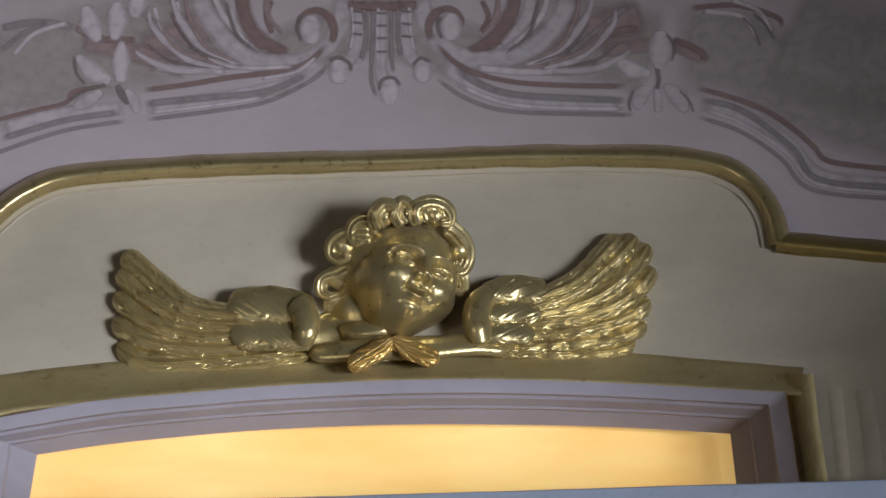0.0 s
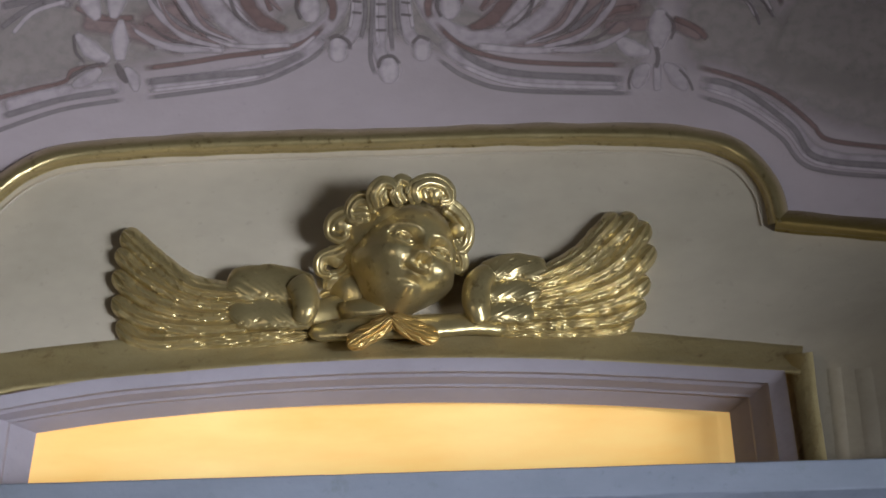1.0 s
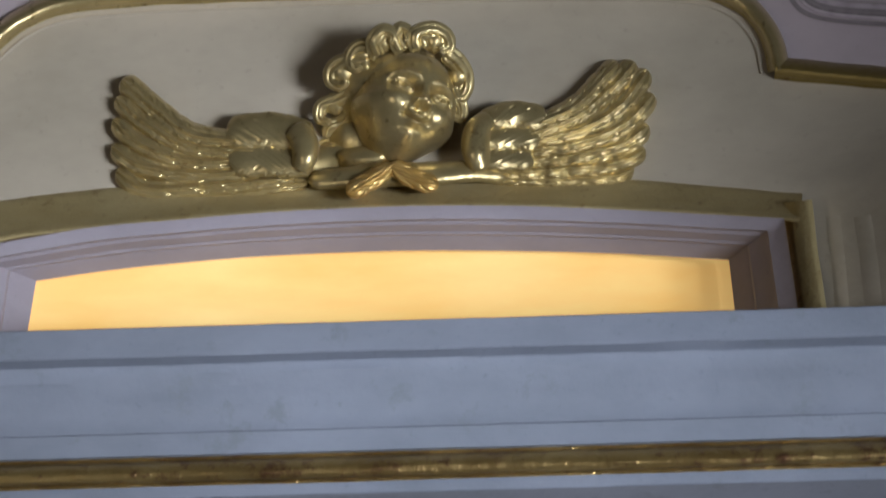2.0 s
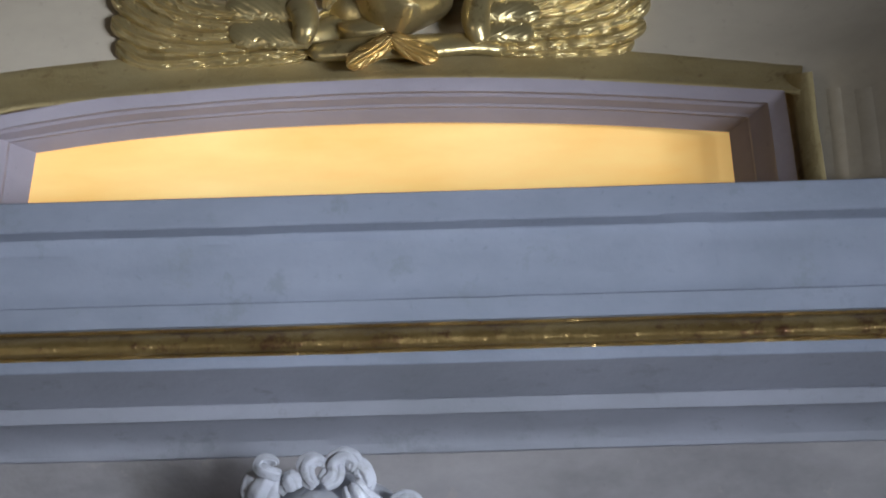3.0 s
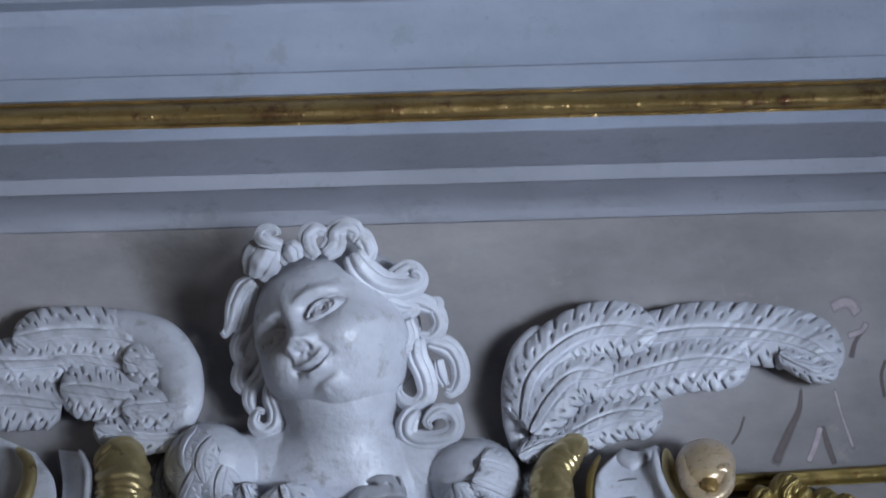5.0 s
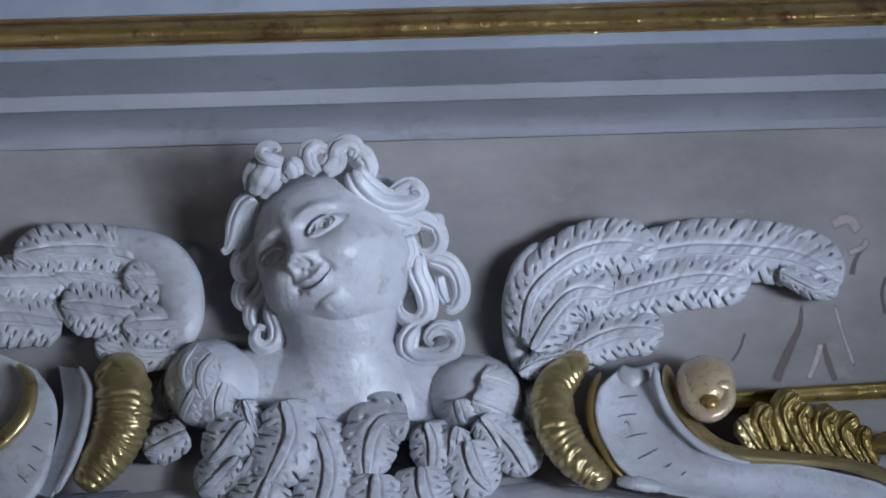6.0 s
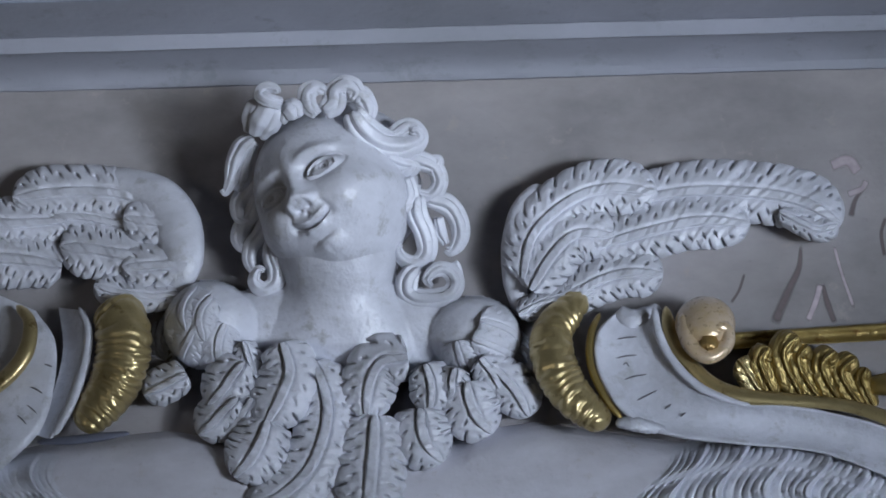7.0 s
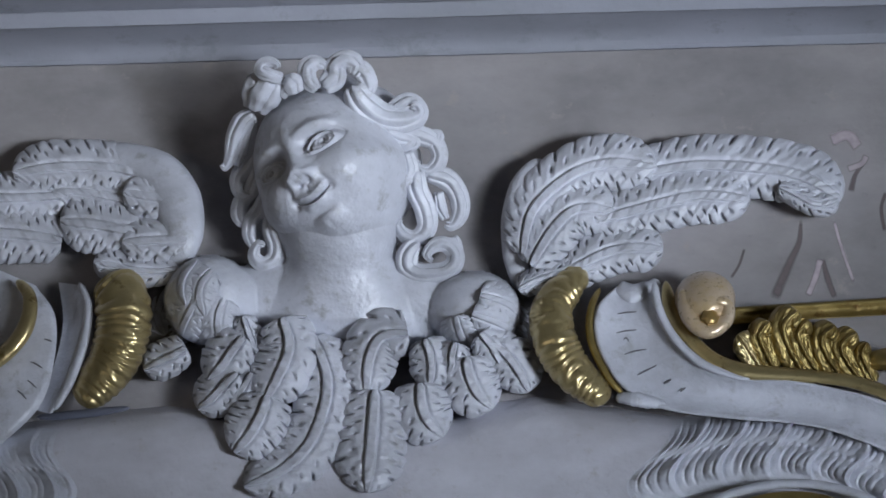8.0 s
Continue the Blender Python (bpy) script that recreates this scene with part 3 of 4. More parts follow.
feather(angel, [(555, 596), (480, 590), (405, 592)], 32, (64, 52), 24, barbs=5, cut=0.03, rib=0.0, holes=0.3, groove=0.1, groove_from=0.7, seed=0.6, back=60)
tube(angel, [(520, 535, 70), (537, 556, 80), (540, 582, 78), (530, 606, 66)], [22, 25, 24, 18], sheet, n=30, around=20)
RW = [
    ([(860, 622), (980, 624), (1080, 620), (1122, 606)], 17, 32), ([(880, 612), (1000, 606), (1090, 596), (1142, 572)], 20, 38),
    ([(900, 594), (1020, 582), (1100, 562), (1148, 530)], 21, 44), ([(920, 576), (1030, 558), (1106, 526), (1156, 474)], 21, 48),
    ([(930, 560), (1030, 534), (1098, 494), (1146, 432)], 21, 52), ([(940, 545), (1020, 512), (1078, 466), (1124, 418)], 21, 56),
    ([(955, 526), (1020, 494), (1062, 452), (1094, 418)], 19, 60),
]
for k, (pth, hw, z) in enumerate(RW):
    feather(angel, pth, hw, (z - 8, z - 28), 30, barbs=6, cut=0.06, rib=0.0, seed=k * 0.41, holes=0.4, back=48, tip=0.09, groove=0.16, groove_from=0.7, lean=0.6, flutes=3)
for k, (pth, hw) in enumerate((([(850, 524), (910, 512), (968, 522)], 26), ([(850, 558), (910, 552), (955, 556)], 24), ([(850, 592), (900, 590), (945, 592)], 22))):
    feather(angel, pth, hw, (70, 58), 22, barbs=4, cut=0.05, rib=0.0, holes=0.3, groove=0.14, groove_from=0.7, seed=k * 0.5, back=60)
tube(angel, [(868, 516, 66), (846, 540, 80), (842, 572, 82), (852, 606, 68)], [18, 25, 26, 20], sheet, n=30, around=20)
tube(angel, [(545, 628, 50), (620, 622, 66), (690, 616, 72), (760, 616, 70), (835, 612, 60), (900, 620, 50)], [16, 20, 22, 22, 20, 14], sheet, n=50, around=18, grooves=3, depth=0.06, twist=2)
n_gold = len(angel.faces)
feather(angel, [(694, 600), (668, 620), (640, 636), (614, 652)], 19, (104, 100), 20, barbs=3, cut=0.2, rib=0.1, seed=0.3, back=60, tip=0.25)
feather(angel, [(692, 598), (718, 616), (746, 628), (776, 638)], 19, (106, 98), 20, barbs=3, cut=0.2, rib=0.1, seed=0.7, back=60, tip=0.25)
angel.faces.ensure_lookup_table()
for f in angel.faces[n_gold:]:
    f.material_index = 1
ob = part("gilded_angel_head", angel, gold)
ob.data.materials.append(gold_warm)
tagged(ob, "gilded winged angel head carving with curly hair on the window hood", "carving")

# ---- white stucco winged angel head on the frieze ----
LOW = 1236


def low(path):
    return [(q[0] - 3, q[1] + LOW, *q[2:]) for q in path]


TOP = np.array([(-260, 800), (0, 756), (70, 744), (200, 728), (300, 718), (400, 734), (600, 748), (800, 738), (880, 712), (950, 702), (1010, 712), (1100, 724), (1180, 736), (1240, 740), (1400, 730), (1568, 740), (1830, 790)], float)


def pediment_depth(a, b):
    """Relief of the pediment's swelling top in mm above the wall."""
    h = b - float(np.interp(a, TOP[:, 0], TOP[:, 1]))
    return 84 * (1 - math.exp(-max(0, h) / 22.0)) - 0.14 * max(0, h), h


cherub = bmesh.new()
putw = seen_from(305 + LOW, 0.125)
carved_head(cherub, 585, 304 + LOW, 160, -20, -24, 33, putw, nu=440, nv=320, spread=1.1, nose=0.82)
blob(cherub, 606, 290 + LOW, -48, 138, 150, 124, putw, lump=0.06)


def torso_height(a, b):
    """Neck, breast and shoulders run together into one skin."""
    r = 99 + max(0, b - 480) * 0.35
    hs = [-4 - max(0, b - 565) * 1.0 + 99 * math.sqrt(max(0, 1 - ((a - 603) / r) ** 2))] if abs(a - 603) < r else []
    for ea, eb, ra, rb, rz, z in ((372, 532, 82, 80, 80, 26), (842, 552, 80, 72, 80, 26), (600, 546, 280, 94, 58, 6), (596, 400, 112, 100, 108, -4)):
        q = 1 - ((a - ea) / ra) ** 2 - ((b - eb) / rb) ** 2
        if q > 0:
            hs.append(z + rz * math.sqrt(q))
    ground = -(125 + (305 - b) * 0.46) / 0.885 - 30
    return math.log(sum(math.exp(h * 0.05) for h in hs) + math.exp(ground * 0.05)) / 0.05


blob(cherub, 474, 350 + LOW, -58, 44, 108, 56, putw, lump=0.14)
rows = []
for i in range(170):
    a = 285 + i * 635 / 169
    rows.append([putw(a - 3, 370 + j * 3.1 + LOW, torso_height(a, 370 + j * 3.1)) for j in range(110)])
grid_mesh(cherub, rows)
for pts, rr, _ in (
    ([(450, 196, 45), (462, 168, 56), (476, 146, 62), (482, 126, 62)], [20, 34, 36, 30], 5),
    ([(500, 140, 85), (478, 134, 96), (462, 124, 90), (470, 112, 86), (488, 114, 92), (492, 124, 98)], [10, 12, 13, 12, 11, 8], 4),
    ([(520, 168, 70), (512, 148, 72), (500, 142, 72)], [18, 24, 14], 4),
    ([(562, 160, 80), (546, 142, 72), (544, 120, 66), (562, 110, 66), (578, 118, 70)], [10, 15, 17, 16, 11], 5),
    ([(572, 155, 78), (592, 140, 70), (594, 118, 64), (614, 108, 62), (630, 118, 66), (622, 136, 76)], [14, 20, 21, 20, 18, 12], 6),
    ([(612, 118, 62), (640, 126, 60), (654, 148, 60), (648, 172, 66)], [16, 18, 17, 12], 5),
    ([(622, 152, 72), (640, 182, 66), (672, 206, 52), (712, 214, 40), (742, 204, 34), (742, 188, 40), (722, 186, 48)], [18, 26, 28, 27, 22, 17, 10], 7),
    ([(690, 200, 40), (722, 180, 32), (744, 196, 28), (740, 218, 30), (724, 222, 38)], [14, 16, 16, 14, 9], 5),
    ([(684, 232, 50), (712, 244, 36), (730, 250, 30), (712, 262, 34), (694, 256, 44)], [14, 18, 16, 13, 8], 5),
    ([(700, 232, 30), (742, 240, 20), (770, 254, 12), (778, 282, 12), (760, 302, 18), (738, 294, 26), (744, 278, 32)], [15, 18, 17, 16, 15, 12, 7], 5),
    ([(760, 262, 14), (776, 240, 10), (764, 232, 14)], [12, 12, 6], 4),
    ([(716, 270, 40), (726, 300, 36), (712, 322, 44), (706, 305, 52)], [14, 17, 14, 8], 4),
    ([(738, 300, 30), (738, 335, 28), (752, 370, 24), (756, 402, 22), (736, 422, 24), (712, 412, 30), (704, 392, 36), (716, 384, 42)], [15, 20, 20, 20, 18, 16, 13, 8], 6),
    ([(756, 308, 16), (792, 318, 4), (812, 344, -4), (814, 376, -6), (800, 400, 0), (784, 396, 8)], [14, 18, 18, 18, 15, 8], 5),
    ([(776, 340, 6), (780, 368, 4), (790, 390, 2)], [9, 12, 9], 4),
    ([(742, 428, 34), (722, 450, 40), (726, 478, 40), (758, 484, 40), (796, 476, 38), (806, 452, 32), (788, 432, 36), (762, 440, 44), (756, 458, 52), (772, 466, 52)], [14, 19, 19, 18, 18, 17, 16, 15, 12, 7], 5),
    ([(800, 420, -6), (808, 440, -8), (802, 462, -6)], [9, 13, 9], 4),
    ([(450, 200, 30), (430, 214, 22), (416, 244, 10), (408, 276, 4), (398, 296, 6), (390, 288, 12)], [10, 17, 17, 15, 12, 7], 4),
    ([(446, 206, 16), (438, 236, 4), (428, 270, -6), (420, 298, -12)], [14, 18, 18, 12], 5),
    ([(452, 268, -20), (440, 296, -20), (424, 318, -18), (428, 342, -12), (450, 346, -4)], [16, 20, 19, 16, 9], 5),
    ([(462, 300, -10), (452, 336, -14), (430, 360, -18), (428, 388, -14), (448, 402, -6)], [16, 20, 20, 18, 10], 5),
    ([(478, 340, 2), (466, 372, 0), (448, 396, -6), (446, 424, -6), (462, 446, 0)], [15, 19, 19, 17, 11], 5),
    ([(490, 372, 14), (484, 404, 20), (490, 432, 26), (486, 458, 30), (466, 468, 34), (450, 452, 36), (458, 432, 40), (474, 436, 44)], [14, 18, 19, 18, 16, 14, 11, 7], 5),
    ([(480, 466, -4), (470, 480, -8), (456, 484, -8)], [10, 11, 6], 3),
):
    lock(cherub, low(pts), [q * 1.06 for q in rr], putw, pts[0][0] * 0.1)
# breast feathers
for k, (pth, hw, z, nb) in enumerate((
    ([(664, 690), (660, 760), (654, 820), (650, 872)], 64, 92, 9), ([(556, 596), (580, 680), (556, 770), (506, 826), (432, 862)], 55, 84, 13),
    ([(474, 700), (462, 735), (442, 770), (414, 800)], 56, 98, 8), ([(500, 562), (512, 610), (498, 655), (468, 712)], 54, 118, 8),
    ([(722, 588), (676, 596), (654, 636), (648, 698)], 52, 114, 8), ([(752, 600), (762, 630), (764, 656), (760, 688)], 40, 106, 6),
    ([(744, 678), (746, 712), (756, 742), (784, 774)], 54, 94, 7), ([(826, 632), (832, 666), (846, 696), (872, 724)], 54, 96, 7),
    ([(872, 606), (900, 632), (920, 660), (936, 694)], 42, 92, 6), ([(806, 606), (800, 630), (800, 648), (790, 668)], 34, 108, 5),
    ([(330, 616), (304, 630), (280, 642), (254, 654)], 36, 88, 5), ([(420, 660), (398, 680), (376, 704), (350, 724)], 42, 88, 6),
    ([(446, 660), (428, 690), (412, 712), (390, 732)], 34, 80, 5), ([(432, 596), (412, 620), (394, 646), (368, 672)], 46, 104, 6),
    ([(430, 560), (440, 590), (446, 610), (440, 640)], 26, 100, 4),
    ([(850, 590), (868, 610), (880, 630), (890, 652)], 36, 104, 5),
)):
    end = max(z - 34, pediment_depth(*pth[-1])[0] + 6)
    feather(cherub, low(pth), hw, (max(z - 4, end - 2), end + 2), 36, barbs=max(4, round(nb * 0.75)), cut=0.09, groove=0.75, rib=0.24, seed=k * 0.29, back=70, holes=0.5, tip=0.36, lean=0.8, groove_from=0.66)
# scale-like feathers lying over the shoulders


def drape(a, b, z):
    """A spot z mm above the skin of neck and shoulders."""
    return putw(a, b, max(torso_height(a + 3, b - LOW), -95) + z)


for k, (pth, hw) in enumerate((([(316, 482), (290, 520), (280, 560), (292, 594)], 34), ([(348, 458), (326, 486), (320, 514), (328, 542)], 34), ([(376, 478), (356, 502), (352, 530), (362, 560)], 36), ([(352, 524), (336, 552), (322, 582), (316, 612)], 38),
                               ([(398, 528), (388, 554), (386, 582), (394, 612)], 40), ([(850, 522), (880, 530), (908, 544), (936, 572)], 34), ([(836, 556), (868, 566), (900, 580), (934, 598)], 36), ([(806, 560), (812, 584), (820, 604), (838, 622)], 34))):
    feather(cherub, low(pth), hw, (4, 12), 22, put=drape, barbs=5, cut=0.06, rib=0.2, seed=k * 0.43, back=34, holes=0.35, groove=0.5, groove_from=0.62, tip=0.36, lean=0.8)
# wings
for k, (pth, hw, z, nb, rb) in enumerate((
    ([(1110, 312), (1220, 294), (1330, 296), (1420, 312), (1490, 352)], 56, 46, 13, 0.4), ([(1050, 392), (1160, 362), (1240, 346), (1328, 352)], 52, 58, 10, 0.4),
    ([(1000, 486), (1060, 452), (1110, 438), (1174, 440)], 46, 60, 7, 0.4), ([(918, 512), (960, 492), (1010, 480), (1060, 470)], 26, 70, 7, 0.3),
    ([(925, 450), (945, 370), (1010, 310), (1080, 288), (1162, 296)], 52, 70, 12, 0.35), ([(940, 470), (976, 410), (1020, 370), (1088, 372)], 50, 76, 8, 0.35),
    ([(1380, 330), (1420, 350), (1450, 362), (1484, 352)], 24, 52, 5, 0.2),
    ([(110, 425), (40, 415), (-40, 412), (-160, 420)], 56, 44, 12, 0.4), ([(120, 345), (40, 350), (-60, 350), (-160, 350)], 48, 42, 11, 0.4),
    ([(310, 330), (220, 300), (120, 294), (22, 306)], 48, 58, 11, 0.35), ([(260, 360), (200, 350), (150, 340), (90, 338)], 36, 52, 8, 0.2),
    ([(270, 410), (210, 404), (160, 396), (106, 392)], 54, 64, 8, 0.35), ([(330, 352), (290, 350), (256, 346), (218, 340)], 44, 84, 4, 0.2),
    ([(332, 424), (290, 424), (256, 426), (216, 428)], 44, 84, 4, 0.2), ([(316, 476), (270, 480), (220, 474), (166, 462)], 30, 74, 7, 0.3),
)):
    feather(cherub, low(pth), hw, (z, z - 8), 34, barbs=nb, cut=0.08, rib=rb * 0.5, seed=k * 0.31, back=60, holes=0.75, tip=0.22, groove=0.8, groove_from=0.62, lean=0.9)
tube(cherub, low([(922, 516, 60), (914, 450, 78), (916, 380, 82), (932, 322, 80), (962, 284, 70)]), [12, 24, 28, 26, 14], lambda a, b, z: sheet(a, b, z - 22), n=40, around=24, flat=0.7)
tube(cherub, low([(304, 478, 66), (326, 430, 84), (324, 370, 88), (296, 316, 80), (236, 284, 66), (160, 272, 56)]), [20, 38, 44, 40, 28, 12], lambda a, b, z: sheet(a - 6, b, z - 4), n=46, around=26, flat=0.75)
ob = part("stucco_angel_head", cherub, stucco_white)
tagged(ob, "white stucco winged angel head with curls and a feather collar", "carving")

# ---- scrolled pediment below ----

bm = bmesh.new()
rows = []
for i in range(200):
    a = -260 + i * 2090 / 199
    t0 = float(np.interp(a, TOP[:, 0], TOP[:, 1]))
    row = [W(a - 3, t0 + LOW, -0.01)]
    for k in range(60):
        b = t0 + 330 * (k / 59) ** 1.5
        row.append(W(a - 3, b + LOW, pediment_depth(a, b)[0] / 1000))
    rows.append(row)
grid_mesh(bm, rows)
tagged(part("pediment", bm, pediment_plaster), "smooth grey-lilac plaster pediment swelling below the stucco angel", "pediment", kind="structure")


def rocaille(name, a0, a1, b_hi, b_lo, n_tongue, flip, label, carve=12):
    """A band of rippled shell work: tongues side by side, each with fine curved ridges."""
    th = thing(name, sheet(*low([((a0 + a1) / 2, max(b_lo), 90)])[0]), label, "relief")
    nv, per = 76, 40
    for k in range(math.ceil(n_tongue)):
        rows = []
        for i in range(per + 1):
            u = min(1.0, (k + i / per) / n_tongue)
            x = a0 + (a1 - a0) * u
            hi = float(np.interp(u, np.linspace(0, 1, len(b_hi)), b_hi))
            lo_ = float(np.interp(u, np.linspace(0, 1, len(b_lo)), b_lo))
            row = []
            for j in range(nv + 1):
                v = j / nv
                sway = flip * (20 * math.sin(v * 1.9 * math.pi) - 62 * math.sin(math.pi * v * 0.72) * max(0.12, 1 - 2.0 * u))
                fr = min(1.0, u * n_tongue - k)
                half = 0.5 + 0.5 * math.tanh((v - 0.5) * 14)
                fine = 0.5 + 0.5 * math.cos(2 * math.pi * (5 * fr + 0.4 * half) + 2.4 * noise.noise(((k + fr) * 2, v * 4, 2)) * math.sin(math.pi * fr))
                edge = math.sin(math.pi * min(1, max(0, v))) ** 0.5
                tong = fr ** 2 * (1 if fr < 0.88 else (1 - fr) / 0.12)
                band = math.exp(-((v - 0.27) / 0.16) ** 4) + math.exp(-((v - 0.72) / 0.15) ** 4)
                strong = 0.4 + 0.9 * abs(noise.noise(((k + fr) * 1.3, v * 2.5, 5)))
                h = (42 * tong * (0.3 + 0.7 * band) + carve * (1 - (1 - fine) ** 4) * band * strong * math.sin(math.pi * fr) ** 0.4 * (1 - 0.6 * tong)) * edge
                pit = math.exp(-((fr - 0.97) / 0.05) ** 2 - ((v - 0.33) / 0.13) ** 2) + 0.5 * math.exp(-((5 * fr - round(5 * fr)) / 0.2) ** 2 - ((v - 0.52) / 0.025) ** 2)
                h -= 20 * pit
                end = min(1, u * 30, (1 - u) * 30)
                b = hi + (lo_ - hi) * v
                z = pediment_depth(x + sway, b)[0] + (2 + h) * end * (1 if 0.01 < v < 0.99 else -1)
                row.append(sheet(*low([(x + sway, b, z)])[0]))
            rows.append(row)
        bm = bmesh.new()
        grid_mesh(bm, rows)
        part("shell_tongue", bm, stucco_white, th)
    return th


rocaille("rocaille_relief", 1190, 1700, [745, 716, 708, 716, 744, 780, 840, 900], [900, 880, 862, 850, 856, 880, 910, 950], 7.5, 1, "white rippled rocaille shell work on the pediment")
rocaille("rocaille_relief", -180, 110, [800, 770, 756, 752, 760], [960, 940, 920, 905, 900], 4.5, -1, "white rippled rocaille shell work on the pediment edge", 4)


def loft(bm, left, right, prof, n=60):
    """A band between two edge lines (a, b, z), with a profile of (across 0..1, rise in mm)."""
    l, r = smooth_path(left, n), smooth_path(right, n)
    rows = []
    for i in range(n):
        rows.append([sheet(*(l[i] + (r[i] - l[i]) * f + np.array([0, 0, h + (1.3 * noise.noise((i * 0.4, f * 5, 1)))]))) for f, h in prof])
    grid_mesh(bm, rows)


pearl_gilt = make_mat("pearl_gilt", (0.64, 0.52, 0.40), (0.50, 0.37, 0.20), 0.28, 0.3, grain=90, stain=16, bump=0.15, wear=(0.42, 0.28, 0.14), wear_amount=0.15, coat=0.4)
hollow = [(0, -40), (0.0, 6), (0.05, 8), (0.1, 2), (0.3, -10), (0.55, -14), (0.8, -6), (0.93, 6), (0.97, 9), (1.0, 7), (1.0, -40)]


def ring_cuts(parent, cuts, r=1.6):
    for pts in cuts:
        bm = bmesh.new()
        tube(bm, low(pts), [r * 0.5, r, r * 0.5], sheet, n=10, around=6)
        part("incised_line", bm, cut_grey, parent, "thin dark incised line")


cut_grey = make_mat("cut_grey", (0.16, 0.155, 0.165), (0.12, 0.115, 0.12), 0.9, stain=10)

sc = thing("scroll_volute", sheet(*low([(1130, 720, 90)])[0]), "white stucco scroll with gilded rim and shell beside the angel wing", "scroll", "scrolls beside the angel")
bm = bmesh.new()
loft(bm, low([(1092, 506, 60), (1056, 545, 96), (1054, 600, 104), (1078, 655, 104), (1112, 694, 100), (1180, 726, 96), (1300, 742, 92), (1460, 760, 92), (1640, 830, 92)]),
     low([(1160, 506, 70), (1168, 545, 100), (1196, 596, 104), (1244, 644, 104), (1306, 670, 100), (1400, 674, 98), (1490, 690, 96), (1580, 716, 94), (1760, 790, 92)]), hollow)
part("band", bm, stucco_white, sc)
bm = bmesh.new()
tube(bm, low([(1092, 508, 60), (1120, 522, 66), (1150, 512, 62), (1166, 496, 56)]), [14, 20, 18, 8], sheet, n=24, around=16)
part("scroll_end", bm, stucco_white, sc)
bm = bmesh.new()
tube(bm, low([(1158, 500, 100), (1166, 546, 110), (1192, 596, 114), (1240, 642, 112), (1304, 668, 108), (1330, 670, 104)]), [7, 8, 8, 8, 7, 4], sheet, n=60, around=12)
part("rim", bm, stucco_white, sc)
bm = bmesh.new()
tube(bm, low([(1178, 498, 84), (1188, 546, 92), (1214, 592, 94), (1256, 634, 94), (1306, 656, 96), (1360, 662, 92), (1450, 668, 90), (1530, 682, 88), (1660, 730, 84)]), [13, 15, 16, 17, 15, 12, 13, 15, 16], sheet, n=90, around=16, grooves=2, depth=0.1)
part("gilded_rim", bm, gold, sc)
bm = bmesh.new()
tube(bm, low([(1062, 510, 70), (1046, 548, 100), (1046, 602, 106), (1072, 660, 106), (1102, 698, 98)]), [5, 7, 7, 7, 5], sheet, n=50, around=10)
part("edge_fillet", bm, gold_dark, sc)
ring_cuts(sc, [[(1092, 556, 92), (1110, 553, 90), (1128, 552, 90)], [(1090, 590, 96), (1106, 586, 92), (1128, 584, 91)], [(1098, 630, 97), (1122, 622, 93), (1146, 618, 93)], [(1120, 668, 96), (1140, 658, 94), (1164, 646, 93)],
               [(1176, 680, 94), (1182, 676, 93), (1188, 671, 93)], [(1204, 694, 94), (1208, 690, 93), (1214, 686, 93)], [(1100, 606, 93), (1108, 598, 93), (1114, 606, 93)]])
bm = bmesh.new()
tube(bm, low([(1036, 478, 74), (1000, 512, 90), (976, 552, 104), (984, 606, 110), (1012, 656, 104), (1052, 690, 92), (1078, 706, 84)]), [20, 30, 36, 38, 36, 32, 22], sheet, n=150, around=30, ridges=15, ridge=0.17, bend=0.9)
part("gilded_shell", bm, gold, sc, "ribbed gilded shell")
bm = bmesh.new()
blob(bm, 1245, 530 + LOW, 96, 54, 50, 50, sheet, n=30)
tube(bm, low([(1208, 510, 120), (1220, 560, 126), (1252, 584, 124), (1284, 566, 122), (1286, 536, 126), (1262, 532, 140)]), [10, 15, 17, 16, 13, 8], sheet, n=50, around=14)
part("snail_ball", bm, pearl_gilt, sc, "pearly half-gilded snail-shaped knob")
bm = bmesh.new()
blob(bm, 1252, 562 + LOW, 136, 17, 14, 12, sheet, n=12, lump=0.3)
part("snail_eye", bm, gold_warm, sc, "worn reddish gilding")
bm = bmesh.new()
tube(bm, low([(1090, 704, 96), (1120, 706, 104), (1150, 712, 100), (1180, 716, 92)]), [8, 13, 12, 6], sheet, n=40, around=14, ridges=9, ridge=0.2)
part("broken_edge", bm, stucco_white, sc, "rough broken stucco edge")

sc = thing("scroll_volute", sheet(*low([(90, 740, 90)])[0]), "white stucco scroll with gilded ring and ribbed gilded shell", "scroll", "scrolls beside the angel")
bm = bmesh.new()
loft(bm, low([(64, 506, 60), (98, 560, 96), (96, 640, 104), (70, 720, 100), (-10, 800, 90)]), low([(-20, 470, 60), (-10, 560, 70), (-50, 640, 80), (-110, 700, 84), (-200, 780, 84)]), [(0, -40), (0, 4), (0.1, 8), (0.4, 14), (0.7, 12), (1, 4)])
part("roll", bm, stucco_white, sc)
bm = bmesh.new()
loft(bm, low([(152, 506, 70), (154, 570, 100), (130, 650, 104), (92, 734, 100)]), low([(104, 500, 40), (112, 570, 76), (98, 640, 84), (66, 726, 86)]), [(0, -50), (0, 2), (0.15, 6), (0.3, -4), (0.7, -10), (1, -6)])
part("band", bm, stucco_white, sc)
bm = bmesh.new()
tube(bm, low([(140, 500, 80), (156, 540, 108), (150, 600, 112), (126, 670, 110), (96, 726, 100)]), [6, 8, 9, 9, 7], sheet, n=50, around=12)
